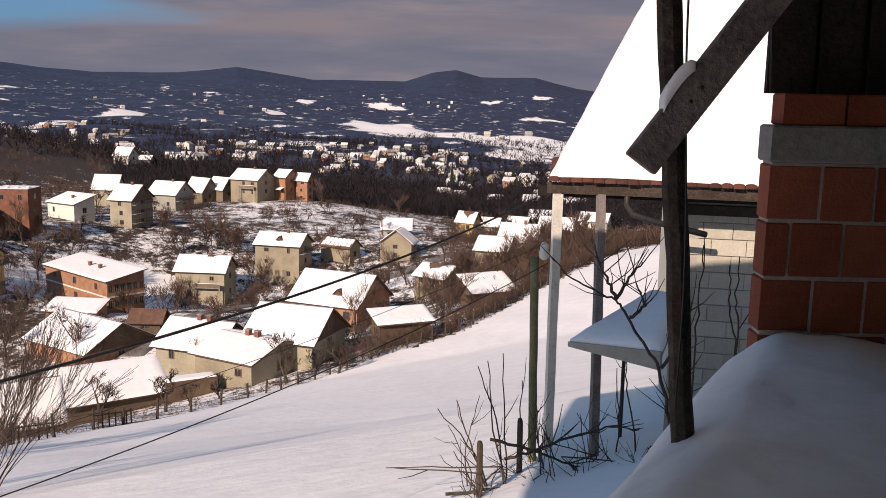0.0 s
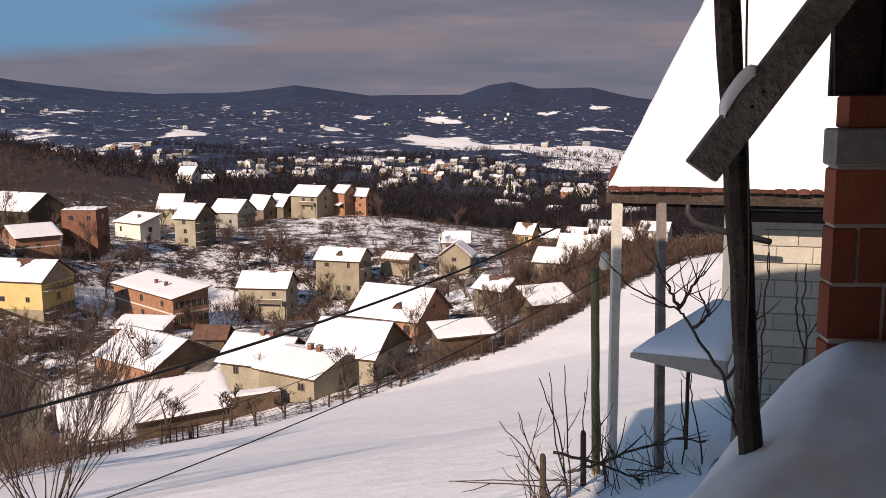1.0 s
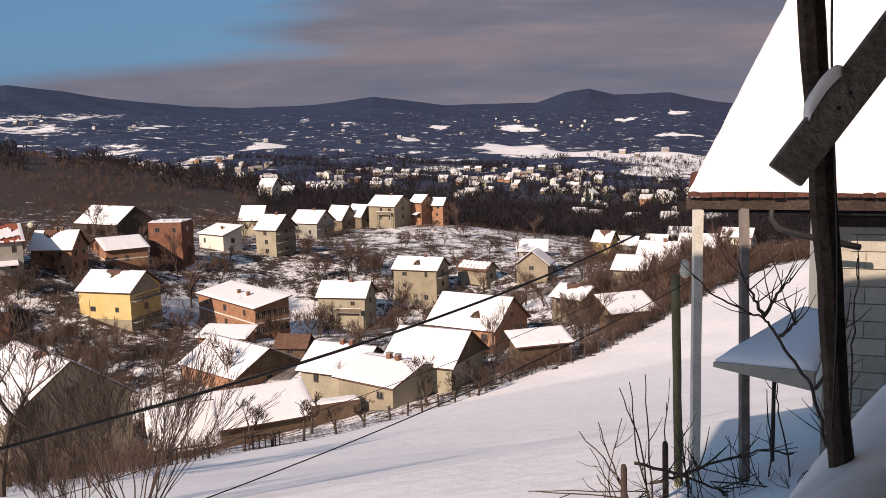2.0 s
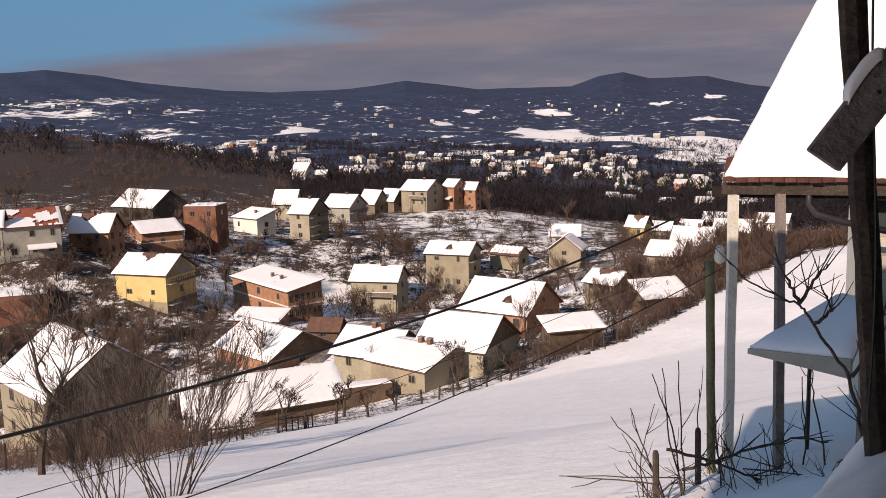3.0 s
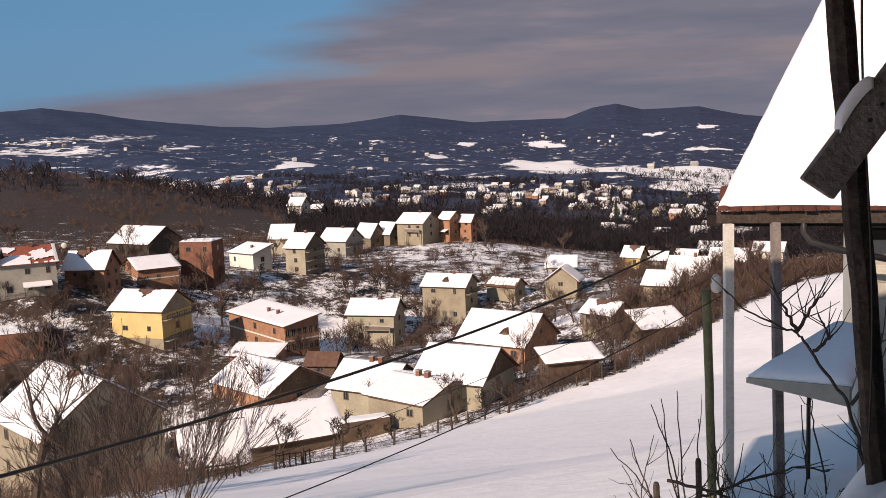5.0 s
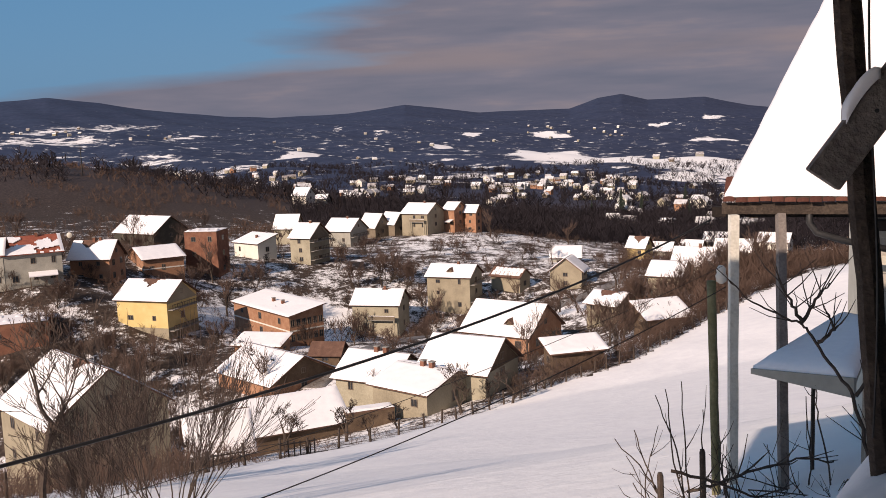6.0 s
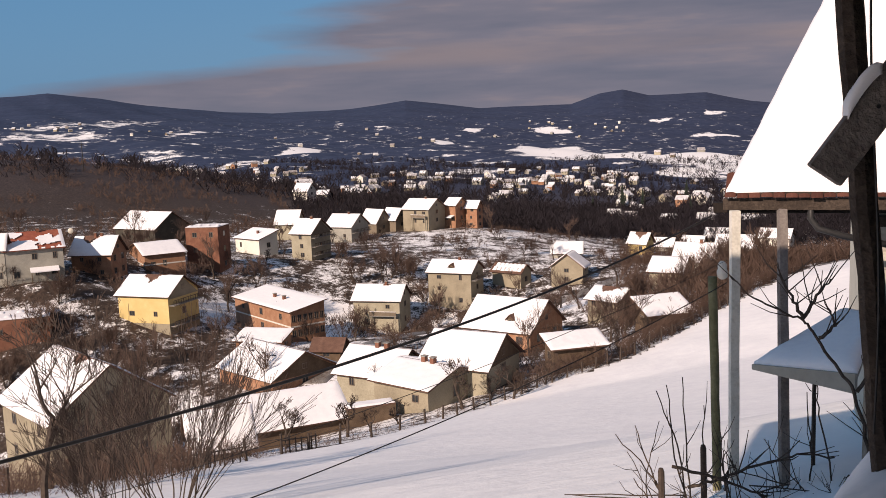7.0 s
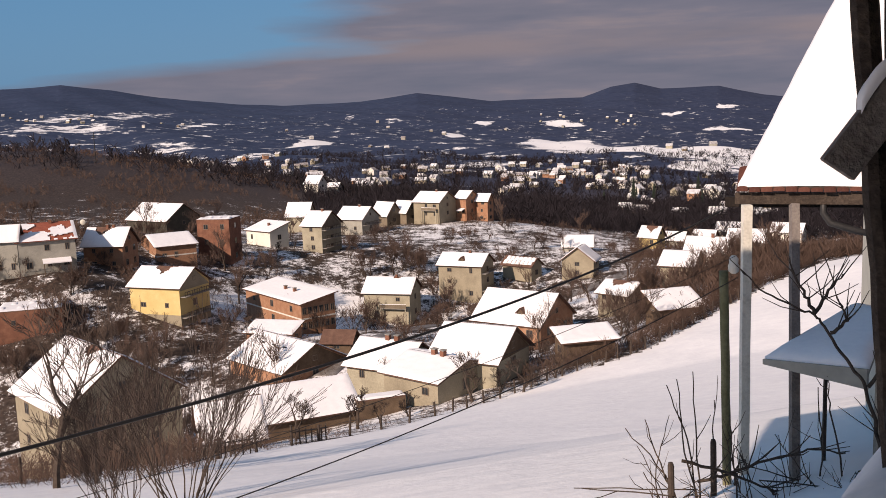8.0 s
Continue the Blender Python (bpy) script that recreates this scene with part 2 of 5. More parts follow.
# ---- mesh helpers ----
class Geo:
    """Vertices and faces gathered for one mesh."""

    def __init__(self):
        self.v, self.f = [], []

    def add(self, verts, faces, m=None):
        k = len(self.v)
        self.v += [tuple(m @ Vector(p)) for p in verts] if m is not None else [tuple(p) for p in verts]
        self.f += [tuple(i + k for i in f) for f in faces]
        return self

    def box(self, x0, x1, y0, y1, z0, z1, m=None, bevel=0.0):
        if bevel <= 0:
            v = [(x, y, z) for z in (z0, z1) for x, y in ((x0, y0), (x1, y0), (x1, y1), (x0, y1))]
            return self.add(v, [(3, 2, 1, 0), (4, 5, 6, 7), (0, 1, 5, 4), (1, 2, 6, 5), (2, 3, 7, 6), (3, 0, 4, 7)], m)
        b = bevel
        rings = []
        for z, i in ((z0, b), (z0 + b, 0), (z1 - b, 0), (z1, b)):
            rings.append([(x0 + i, y0 + i, z), (x1 - i, y0 + i, z), (x1 - i, y1 - i, z), (x0 + i, y1 - i, z)])
        v = [p for r in rings for p in r]
        f = [(3, 2, 1, 0), (12, 13, 14, 15)]
        for r in range(3):
            for i in range(4):
                f.append((r * 4 + i, r * 4 + (i + 1) % 4, r * 4 + 4 + (i + 1) % 4, r * 4 + 4 + i))
        return self.add(v, f, m)

    def tube(self, points, radii, sides=6):
        """A round rod along points."""
        points = [Vector(p) for p in points]
        v, f = [], []
        for i, p in enumerate(points):
            d = (points[min(i + 1, len(points) - 1)] - points[max(i - 1, 0)]).normalized()
            a = d.orthogonal().normalized() if i == 0 else (a - d * a.dot(d)).normalized()
            b = d.cross(a)
            r = radii[i] if isinstance(radii, (list, tuple)) else radii
            for k in range(sides):
                t = 2 * math.pi * k / sides
                v.append(p + (a * math.cos(t) + b * math.sin(t)) * r)
        for i in range(len(points) - 1):
            for k in range(sides):
                f.append((i * sides + k, i * sides + (k + 1) % sides, (i + 1) * sides + (k + 1) % sides, (i + 1) * sides + k))
        f.append(tuple(range(sides - 1, -1, -1)))
        f.append(tuple(range((len(points) - 1) * sides, len(points) * sides)))
        return self.add(v, f)

    def grid(self, nu, nv, fn, close=None):
        """A sheet of nu x nv cells over fn(u, v) with u, v in 0..1; close drops its rim to that depth below."""
        k = len(self.v)
        for j in range(nv + 1):
            for i in range(nu + 1):
                self.v.append(tuple(fn(i / nu, j / nv)))
        w = nu + 1
        for j in range(nv):
            for i in range(nu):
                self.f.append((k + j * w + i, k + j * w + i + 1, k + (j + 1) * w + i + 1, k + (j + 1) * w + i))
        if close is not None:
            rim = [i for i in range(nu)] + [j * w + nu for j in range(nv)] + [nv * w + i for i in range(nu, 0, -1)] + [j * w for j in range(nv, 0, -1)]
            q = len(self.v)
            for r in rim:
                x, y, z = self.v[k + r]
                self.v.append((x, y, z - close))
            for i in range(len(rim)):
                j = (i + 1) % len(rim)
                self.f.append((k + rim[j], k + rim[i], q + i, q + j))
        return self

    def mesh(self, name, mat, smooth=False):
        me = bpy.data.meshes.new(name)
        me.from_pydata(self.v, [], self.f)
        me.materials.append(mat)
        if smooth:
            me.polygons.foreach_set("use_smooth", [True] * len(me.polygons))
        me.update()
        return me


def part(name, geo, mat, parent=None, label="", smooth=False):
    """Links a mesh as one object, under a thing or a part where one is given."""
    ob = new(name, geo if isinstance(geo, bpy.types.Mesh) else geo.mesh(name, mat, smooth))
    if parent is not None:
        ob.parent = parent
    return tagged(ob, label) if label else ob


def thing(name, m, label, category, group="", kind=""):
    """An empty at a thing's base."""
    ob = new(name)
    ob.empty_display_size = 0.2
    ob.matrix_world = m
    return tagged(ob, label, category, group, kind)


# ---- the ground ----
KNOT_Y = [0, 15, 45, 95, 135, 180, 225, 295, 400, 580, 850, 1300, 2000, 3000]
FALL = [-1.64, -5.89, -16.81, -30.71, -35.82, -31.63, -34.20, -40.14, -47.74, -53.32, -58.22, -58.54, -43.17, -8.04]
SLANT = [0.2866, 0.1526, 0.0579, 0.1597, 0.2082, 0.0142, -0.0553, -0.0518, -0.0291, -0.0277, -0.0595, -0.0206, -0.0684, -0.0098]
HILLS = [
    (-230, 500, 150, 120, 31.60),
    (-8, 205, 45, 30, -15.08),
    (50, 212, 30, 40, 0.91),
    (-82, 190, 25, 45, 5.04),
    (14, 156, 24, 22, -6.05),
    (-34, 180, 25, 20, -3.46),
    (8, 325, 40, 40, 5.32),
]
RIDGE_AZ = [-28.9, -24.9, -22.4, -19.6, -17.1, -12.7, -10.0, -5.3, -1.9, -0.1, 2.6, 5.7, 8.1, 9.8, 11.2, 12.7, 16.0, 18.5, 23.0]
RIDGE_UP = [0.0382, 0.0397, 0.0425, 0.0357, 0.0277, 0.0188, 0.0155, 0.0172, 0.0239, 0.0204, 0.0132, 0.0134, 0.0136, 0.0235, 0.0265, 0.0195, 0.0199, 0.0094, -0.0006]


def base_height(x, y):
    """The land's height: a profile down the valley with its cross slope, and single hills."""
    r = np.hypot(x, y)
    yy = np.where(r > 40, np.maximum(y, 0.55 * r), np.maximum(y, 0))
    xx = np.clip(x, -0.62 * yy - 20, 0.62 * yy + 20)
    h = np.interp(yy, KNOT_Y, FALL) + np.interp(yy, KNOT_Y, SLANT) * xx
    for a, b, c, e, top in HILLS:
        h = h + top * np.exp(-((x - a) / c) ** 2 - ((y - b) / e) ** 2)
    h = h + np.where(y < 0, -0.18 * np.maximum(y, -60), 0)
    az = np.degrees(np.arctan2(x, np.maximum(y, 1e-3)))
    rise = np.clip((r - 2350) / 1850, 0, 1) ** 1.35
    ridge = np.interp(az, RIDGE_AZ, RIDGE_UP) * 4200
    h = np.where(r > 2350, h * (1 - rise) + ridge * rise, h)
    h = np.where(r > 4200, ridge - (r - 4200) * 0.3, h)
    return h + EYE.z


def rough_height(x, y):
    """Undulation of the ground, growing with distance."""
    r = np.hypot(x, y)
    a = np.clip(r / 60, 0.15, 1.0)
    w = 0.045 * np.sin(x * 0.31 + 1.3) * np.sin(y * 0.17 + x * 0.21) + 0.035 * np.sin(x * 0.53 + y * 0.21 + np.sin(y * 0.13)) + 0.02 * np.sin(y * 0.71 - x * 0.6 + 2 * np.sin(x * 0.2))
    far = np.clip((r - 350) / 900, 0, 1)
    w2 = 5 * np.sin(x / 83 + 0.5) * np.sin(y / 117) + 3 * np.sin(x / 37 + y / 61) + 2 * np.sin(y / 29 - x / 47)
    return w * a + far * w2 * np.clip((4300 - r) / 600, 0, 1)


def height(x, y):
    """Ground height at a place."""
    return float(base_height(np.array(float(x)), np.array(float(y))) + rough_height(np.array(float(x)), np.array(float(y))))


# snowy fields on the far side of the valley: centre x, y, half sizes and how far they are clear of woods
FIELDS = [
    (225, 1595, 108, 274, 0.25),
    (343, 1310, 86, 374, 0.25),
    (293, 1094, 41, 37, 0.25),
    (304, 2519, 55, 60, 0.25),
    (-249, 1642, 35, 91, 0.25),
    (-273, 1262, 43, 97, 0.13),
    (-449, 1492, 57, 46, 0.13),
    (-757, 1855, 122, 98, 0.13),
    (-564, 2200, 25, 260, 0.13),
    (83, 2490, 33, 91, 0.25),
    (18, 2018, 27, 99, 0.25),
    (638, 2751, 38, 23, 0.25),
    (848, 2849, 45, 48, 0.25),
    (697, 2340, 67, 40, 0.25),
    (-941, 2694, 104, 453, 0.13),
    (-961, 2167, 43, 217, 0.13),
    (-163, 2582, 31, 50, 0.13),
    (-290, 2762, 20, 72, 0.13),
    (49, 1102, 47, 39, 0.13),
    (-16, 941, 23, 89, 0.13),
    (117, 957, 35, 24, 0.13),
]


# smooth snow in yards between the houses
YARDS = [(-22, 196, 9, 15), (26, 190, 11, 18), (-47, 193, 7, 13), (-30, 215, 14, 8), (-10, 128, 12, 12)]


def spread(x, y, cx, cy, rx, ry, soft=0.3):
    """1 inside an ellipse, 0 outside."""
    return np.clip((1 - np.hypot((x - cx) / rx, (y - cy) / ry)) / soft, 0, 1)


def fence_y(x):
    """The fence's line across the slope, as y over x."""
    return np.interp(x, [-60, -30, -15.3, -12.5, -8.1, -4.6, -1.9, 2.8, 7.5, 13.1, 18.3, 22.3, 27.8, 36, 60], [46, 53, 60, 67, 72, 78, 86, 94.5, 98.5, 103, 105.5, 108.5, 114.5, 125.5, 150])


def bare_cover(x, y):
    """How far brush, earth and woods show through the snow: 0 whole snow, 1 none."""
    r = np.hypot(x, y)
    c = np.interp(r, [0, 120, 200, 330, 480, 800, 1200, 2200, 3000, 4200], [0.44, 0.515, 0.53, 0.545, 0.60, 0.64, 0.61, 0.62, 0.66, 0.75])
    c = c + 0.03 * spread(x, y, -75, 165, 45, 40) + 0.07 * spread(x, y, -230, 480, 190, 150, 0.5) + 0.25 * spread(x, y, 20, 420, 75, 70)
    c = c - 0.035 * spread(x, y, 20, 290, 45, 45)
    for cx, cy, rx, ry in YARDS:
        c = c - 0.25 * spread(x, y, cx, cy, rx, ry, 0.4)
    fields = np.zeros_like(c)
    for cx, cy, rx, ry, clear in FIELDS:
        fields = np.maximum(fields, clear * spread(x + 10 * np.sin(y / 61 + cx), y + 0.2 * ry * np.sin(x / 43 + cy), cx, cy, rx, ry, 0.3))
    c = c - fields
    inside = (y < fence_y(x) - 1.5)
    return np.where(inside, 0.0, c)


def make_ground():
    front = np.radians(np.linspace(-36, 36, 520))
    back = np.radians(np.linspace(36, 324, 110)[1:-1])
    az = np.concatenate([front, back])
    rad = np.concatenate([np.linspace(0.6, 14, 40), np.geomspace(14, 4600, 430)[1:]])
    A, R = np.meshgrid(az, rad)
    X, Y = R * np.sin(A), R * np.cos(A)
    Z = base_height(X, Y) + rough_height(X, Y)
    nr, na = X.shape
    V = np.stack([X.ravel(), Y.ravel(), Z.ravel()], -1)
    i = np.arange(nr - 1)[:, None] * na
    j = np.arange(na)[None, :]
    k = (j + 1) % na
    F = np.stack([i + j, i + k, i + na + k, i + na + j], -1).reshape(-1, 4)[:, ::-1]
    me = bpy.data.meshes.new("ground")
    me.from_pydata(V.tolist(), [], F.tolist() + [tuple(range(na))])
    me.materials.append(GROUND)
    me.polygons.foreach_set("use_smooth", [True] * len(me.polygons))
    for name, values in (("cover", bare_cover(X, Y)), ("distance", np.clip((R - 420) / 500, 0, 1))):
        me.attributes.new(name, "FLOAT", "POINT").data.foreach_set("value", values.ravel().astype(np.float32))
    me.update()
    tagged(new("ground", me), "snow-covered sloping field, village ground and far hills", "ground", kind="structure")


make_ground()


# ---- the balcony from which one looks out ----
# HOME: u to the right, v ahead along the house, w up from the eye
HOME = pose(EYE.x, EYE.y, EYE.z, 0, 0, -10.66)


def home(u, v, w):
    return HOME @ Vector((u, v, w))


def ledge_u(v):
    """The balcony's open edge."""
    return 0.43 + (v - 2.49) * 0.548


def snow_top(u, v):
    """The snow's surface on the balcony."""
    e = u - ledge_u(v)
    k = min(max(e / 0.34, 0), 1)
    return -1.105 + 0.13 * (k * k * (3 - 2 * k)) + 0.035 * noise.noise((u * 1.3, v * 1.3, 2.0)) + 0.018 * noise.noise((u * 4.5, v * 4.5, 5.0)) + 0.006 * noise.noise((u * 14, v * 14, 9.0)) + 0.05 * math.exp(-((u - 1.45) / 0.30) ** 2 - ((v - 3.7) / 0.5) ** 2) - 0.015 * math.exp(-((u - 0.80) / 0.16) ** 2 - ((v - 2.86) / 0.16) ** 2)


def make_balcony():
    slab = Geo()
    pts = [(ledge_u(-1.15) + 0.03, -1.15), (7.0, -1.15), (7.0, 5.0), (ledge_u(5.0) + 0.03, 5.0)]
    v = [home(u, w, z) for z in (-1.42, -1.24) for u, w in pts]
    slab.add(v, [(3, 2, 1, 0), (4, 5, 6, 7), (0, 1, 5, 4), (1, 2, 6, 5), (2, 3, 7, 6), (3, 0, 4, 7)])
    tagged(part("balcony_floor", slab, CONCRETE), "bare concrete balcony slab under the snow", "balcony floor", kind="structure")
    skirt = Geo()
    pts = [(ledge_u(-1.15) + 0.22, -1.15), (7.0, -1.15), (7.0, 4.95), (ledge_u(4.95) + 0.22, 4.95)]
    v = [home(u, w, z) for z in (-5.2, -1.421) for u, w in pts]
    skirt.add(v, [(3, 2, 1, 0), (4, 5, 6, 7), (0, 1, 5, 4), (1, 2, 6, 5), (2, 3, 7, 6), (3, 0, 4, 7)])
    tagged(part("wall_lower", skirt, CONCRETE), "rough concrete wall below the balcony", "wall", kind="structure")
    snow = Geo()

    def top(a, b):
        v = -1.1 + 4.84 * b
        e = -0.05 + a * a * (6.9 - ledge_u(v))
        u = ledge_u(v) + e
        z = snow_top(u, v)
        if e < 0.12:
            z -= 0.14 * (1 - (e + 0.05) / 0.17) ** 2
        return home(u, v, z)

    snow.grid(110, 150, top, 0.10)
    tagged(part("balcony_snow", snow, SNOW, smooth=True), "deep smooth snow lying on the balcony edge", "snow", kind="stuff")


def make_brick_wall():
    """The parapet of hollow blocks, each block a piece."""
    wall = thing("wall_brick", HOME, "red hollow-block parapet with pale mortar and a concrete cap", "wall", kind="structure")
    core = Geo().box(1.318, 6.6, 3.7535, 3.868, -1.24, -0.24)
    part("mortar_core", core, MORTARDK, wall)
    cap = Geo().box(1.30, 6.62, 3.73, 3.885, -0.238, -0.09, None, 0.008)
    part("cap", cap, CONCRETE, wall, "grey concrete cap")
    block = Geo().box(0, 0.204, 0, 0.125, 0, 0.222, None, 0.006).mesh("brick", BLOCK)
    half = Geo().box(0, 0.092, 0, 0.125, 0, 0.222, None, 0.006).mesh("brick", BLOCK)
    for row in range(5):
        z = -0.238 - 0.234 * (row + 1)
        u = 1.31
        first = True
        while u < 6.3:
            short = first and row % 2 == 1
            first = False
            ob = part("brick", half if short else block, None, wall)
            ob.location = (u, 3.748 + random.uniform(-0.004, 0.004), z + random.uniform(-0.002, 0.002))
            u += 0.106 if short else 0.218


def make_loose_bricks():
    whole = Geo().box(-0.125, 0.125, -0.06, 0.06, 0, 0.125, None, 0.006).mesh("loose_brick", BLOCK)
    for u, v, a in ((1.465, 3.81, 3), (1.735, 3.815, -3), (2.01, 3.81, 2), (2.29, 3.815, -2), (2.57, 3.81, 1)):
        ob = part("loose_brick", whole, None)
        ob.matrix_world = HOME @ pose(u, v, -0.089, 0, 0, a)
        tagged(ob, "red hollow brick laid loose on the concrete cap", "brick", "bricks on the parapet cap")


def make_boarding():
    """Dark boards above the parapet, and the unseen house around the balcony, added to block sun and bounce light."""
    wall = thing("wall_boards", HOME, "near-black boarding above the brick parapet", "wall", kind="structure")
    for i in range(24):
        u = 1.30 + i * 0.205 + (0.0 if i else 0.01)
        lean = -0.055 if i == 0 else 0.0
        g = Geo()
        x0, x1 = u, u + 0.198
        g.add([(x0 + 0.03, 3.90, 0.037), (x1, 3.90, 0.037), (x1, 3.925, 0.037), (x0 + 0.03, 3.925, 0.037), (x0 + lean, 3.90, 1.5), (x1, 3.90, 1.5), (x1, 3.925, 1.5), (x0 + lean, 3.925, 1.5)],
              [(3, 2, 1, 0), (4, 5, 6, 7), (0, 1, 5, 4), (1, 2, 6, 5), (2, 3, 7, 6), (3, 0, 4, 7)])
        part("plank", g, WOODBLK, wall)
    # board added behind the planks so that no daylight comes through their gaps
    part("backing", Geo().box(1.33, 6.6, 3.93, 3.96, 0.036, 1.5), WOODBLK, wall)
    # unseen walls: they block sun from behind, and their white plaster bounces light
    for name, box in (("wall_left", (-0.95, -0.75, -1.4, 0.62, -5.2, 1.5)), ("wall_back", (-0.75, 7.0, -1.4, -1.16, -5.2, 1.5)), ("wall_side", (6.76, 7.0, -1.15, 5.0, -5.2, 1.5))):
        ob = part(name, Geo().box(*box), PL_WHITE)
        ob.matrix_world = HOME
        tagged(ob, "unseen white house wall added beside the balcony to shape its light", "wall", kind="structure")
    # ceiling and roof reach far left, out of view, to shade the ground ahead
    ob = part("ceiling", Geo().box(-3.6, 7.1, -1.4, 4.15, 1.5, 1.56), WOODGR)
    ob.matrix_world = HOME
    tagged(ob, "unseen grey timber ceiling added over the balcony to cast shade", "ceiling", kind="structure")
    g = Geo()
    g.add([(-3.6, 4.15, 1.57), (7.1, 4.15, 1.57), (7.1, -1.4, 4.6), (-3.6, -1.4, 4.6), (-3.6, -1.4, 1.57), (7.1, -1.4, 1.57)], [(0, 1, 2, 3), (3, 2, 5, 4), (0, 3, 4), (1, 5, 2), (0, 4, 5, 1)])
    ob = part("roof", g, TILE)
    ob.matrix_world = HOME
    tagged(ob, "unseen steep roof added over the balcony to cast shade", "roof", kind="structure")


def rod_box(a, b, wide, deep, side, bevel=0.006):
    """A squared timber from a to b; side is the way its wide face lies across."""
    a, b = Vector(a), Vector(b)
    z = (b - a).normalized()
    x = (Vector(side) - z * Vector(side).dot(z)).normalized()
    y = z.cross(x)
    m = Matrix((x, y, z)).transposed().to_4x4()
    m.translation = a
    return Geo().box(-wide / 2, wide / 2, -deep / 2, deep / 2, 0, (b - a).length, m, bevel)


def make_post_and_brace():
    post = thing("wooden_post", HOME, "dark weathered wooden post standing in the balcony snow", "post")
    foot, head = Vector((0.795, 2.85, -1.22)), Vector((0.54, 2.83, 1.5))
    g = Geo()
    n = 26
    pts = [foot.lerp(head, i / n) + Vector((0.006 * noise.noise((i * 0.5, 0, 0)), 0.006 * noise.noise((0, i * 0.5, 3)), 0)) for i in range(n + 1)]
    g.tube(pts, [0.0375 + 0.003 * noise.noise((i * 0.4, 7, 1)) for i in range(n + 1)], 8)
    part("shaft", g, WOODDK, post, smooth=False)
    wire = [Vector((0.735 - 0.045 * t + 0.012 * math.sin(t * 9), 2.795, -0.95 + 2.3 * t)) for t in [i / 30 for i in range(31)]]
    part("wire", Geo().tube(wire, 0.0035, 5), METAL, post, "thin wire twisted along the post")
    brace = thing("brace", HOME, "grey-brown sawn timber brace nailed across the post", "timber brace")
    side = (0.7, 0, -0.7)
    part("timber", rod_box((0.575, 2.755, -0.190), (1.57, 2.76, 1.195), 0.102, 0.045, side, 0.004), WOODBR, brace)
    for t in (0.135, 0.165):
        p = Vector((0.575, 2.755, -0.190)).lerp(Vector((1.57, 2.76, 1.195)), t)
        part("nail", Geo().tube([p + Vector((0, -0.020, 0)), p + Vector((0, -0.0265, 0))], 0.006, 8), METAL, brace, "dark nail head")
    snow = Geo()

    def lump(a, b):
        t = 0.105 + 0.085 * a
        k = math.sin(math.pi * a) ** 0.6
        return (0.575 + 0.995 * t - 0.045 - 0.02 * k * (b if b > 0 else 0) - 0.004, 2.725 + 0.06 * b, -0.190 + 1.395 * t + 0.038 + 0.035 * k * math.sin(math.pi * min(b + 0.15, 1)) * (1 - 0.4 * b))

    snow.grid(12, 6, lump, 0.03)
    ob = part("snow_patch", snow, SNOW, smooth=True)
    ob.matrix_world = HOME
    tagged(ob, "small wedge of snow caught between brace and post", "snow")


make_balcony()
make_brick_wall()
make_loose_bricks()
make_boarding()
make_post_and_brace()

# ---- the neighbour's house ----
# NEXT: x along its eave, y towards its ridge, z up, from the eave's open corner
EAVE = home(1.0, 8.9, -0.75)
NEXT = Matrix.Translation(EAVE) @ pose(0, 0, 0, 0, 0, -10.66 - 12)
PITCH, SKEW = math.tan(radians(38)), math.tan(radians(18))


def ground_at(p):
    return height(p.x, p.y)


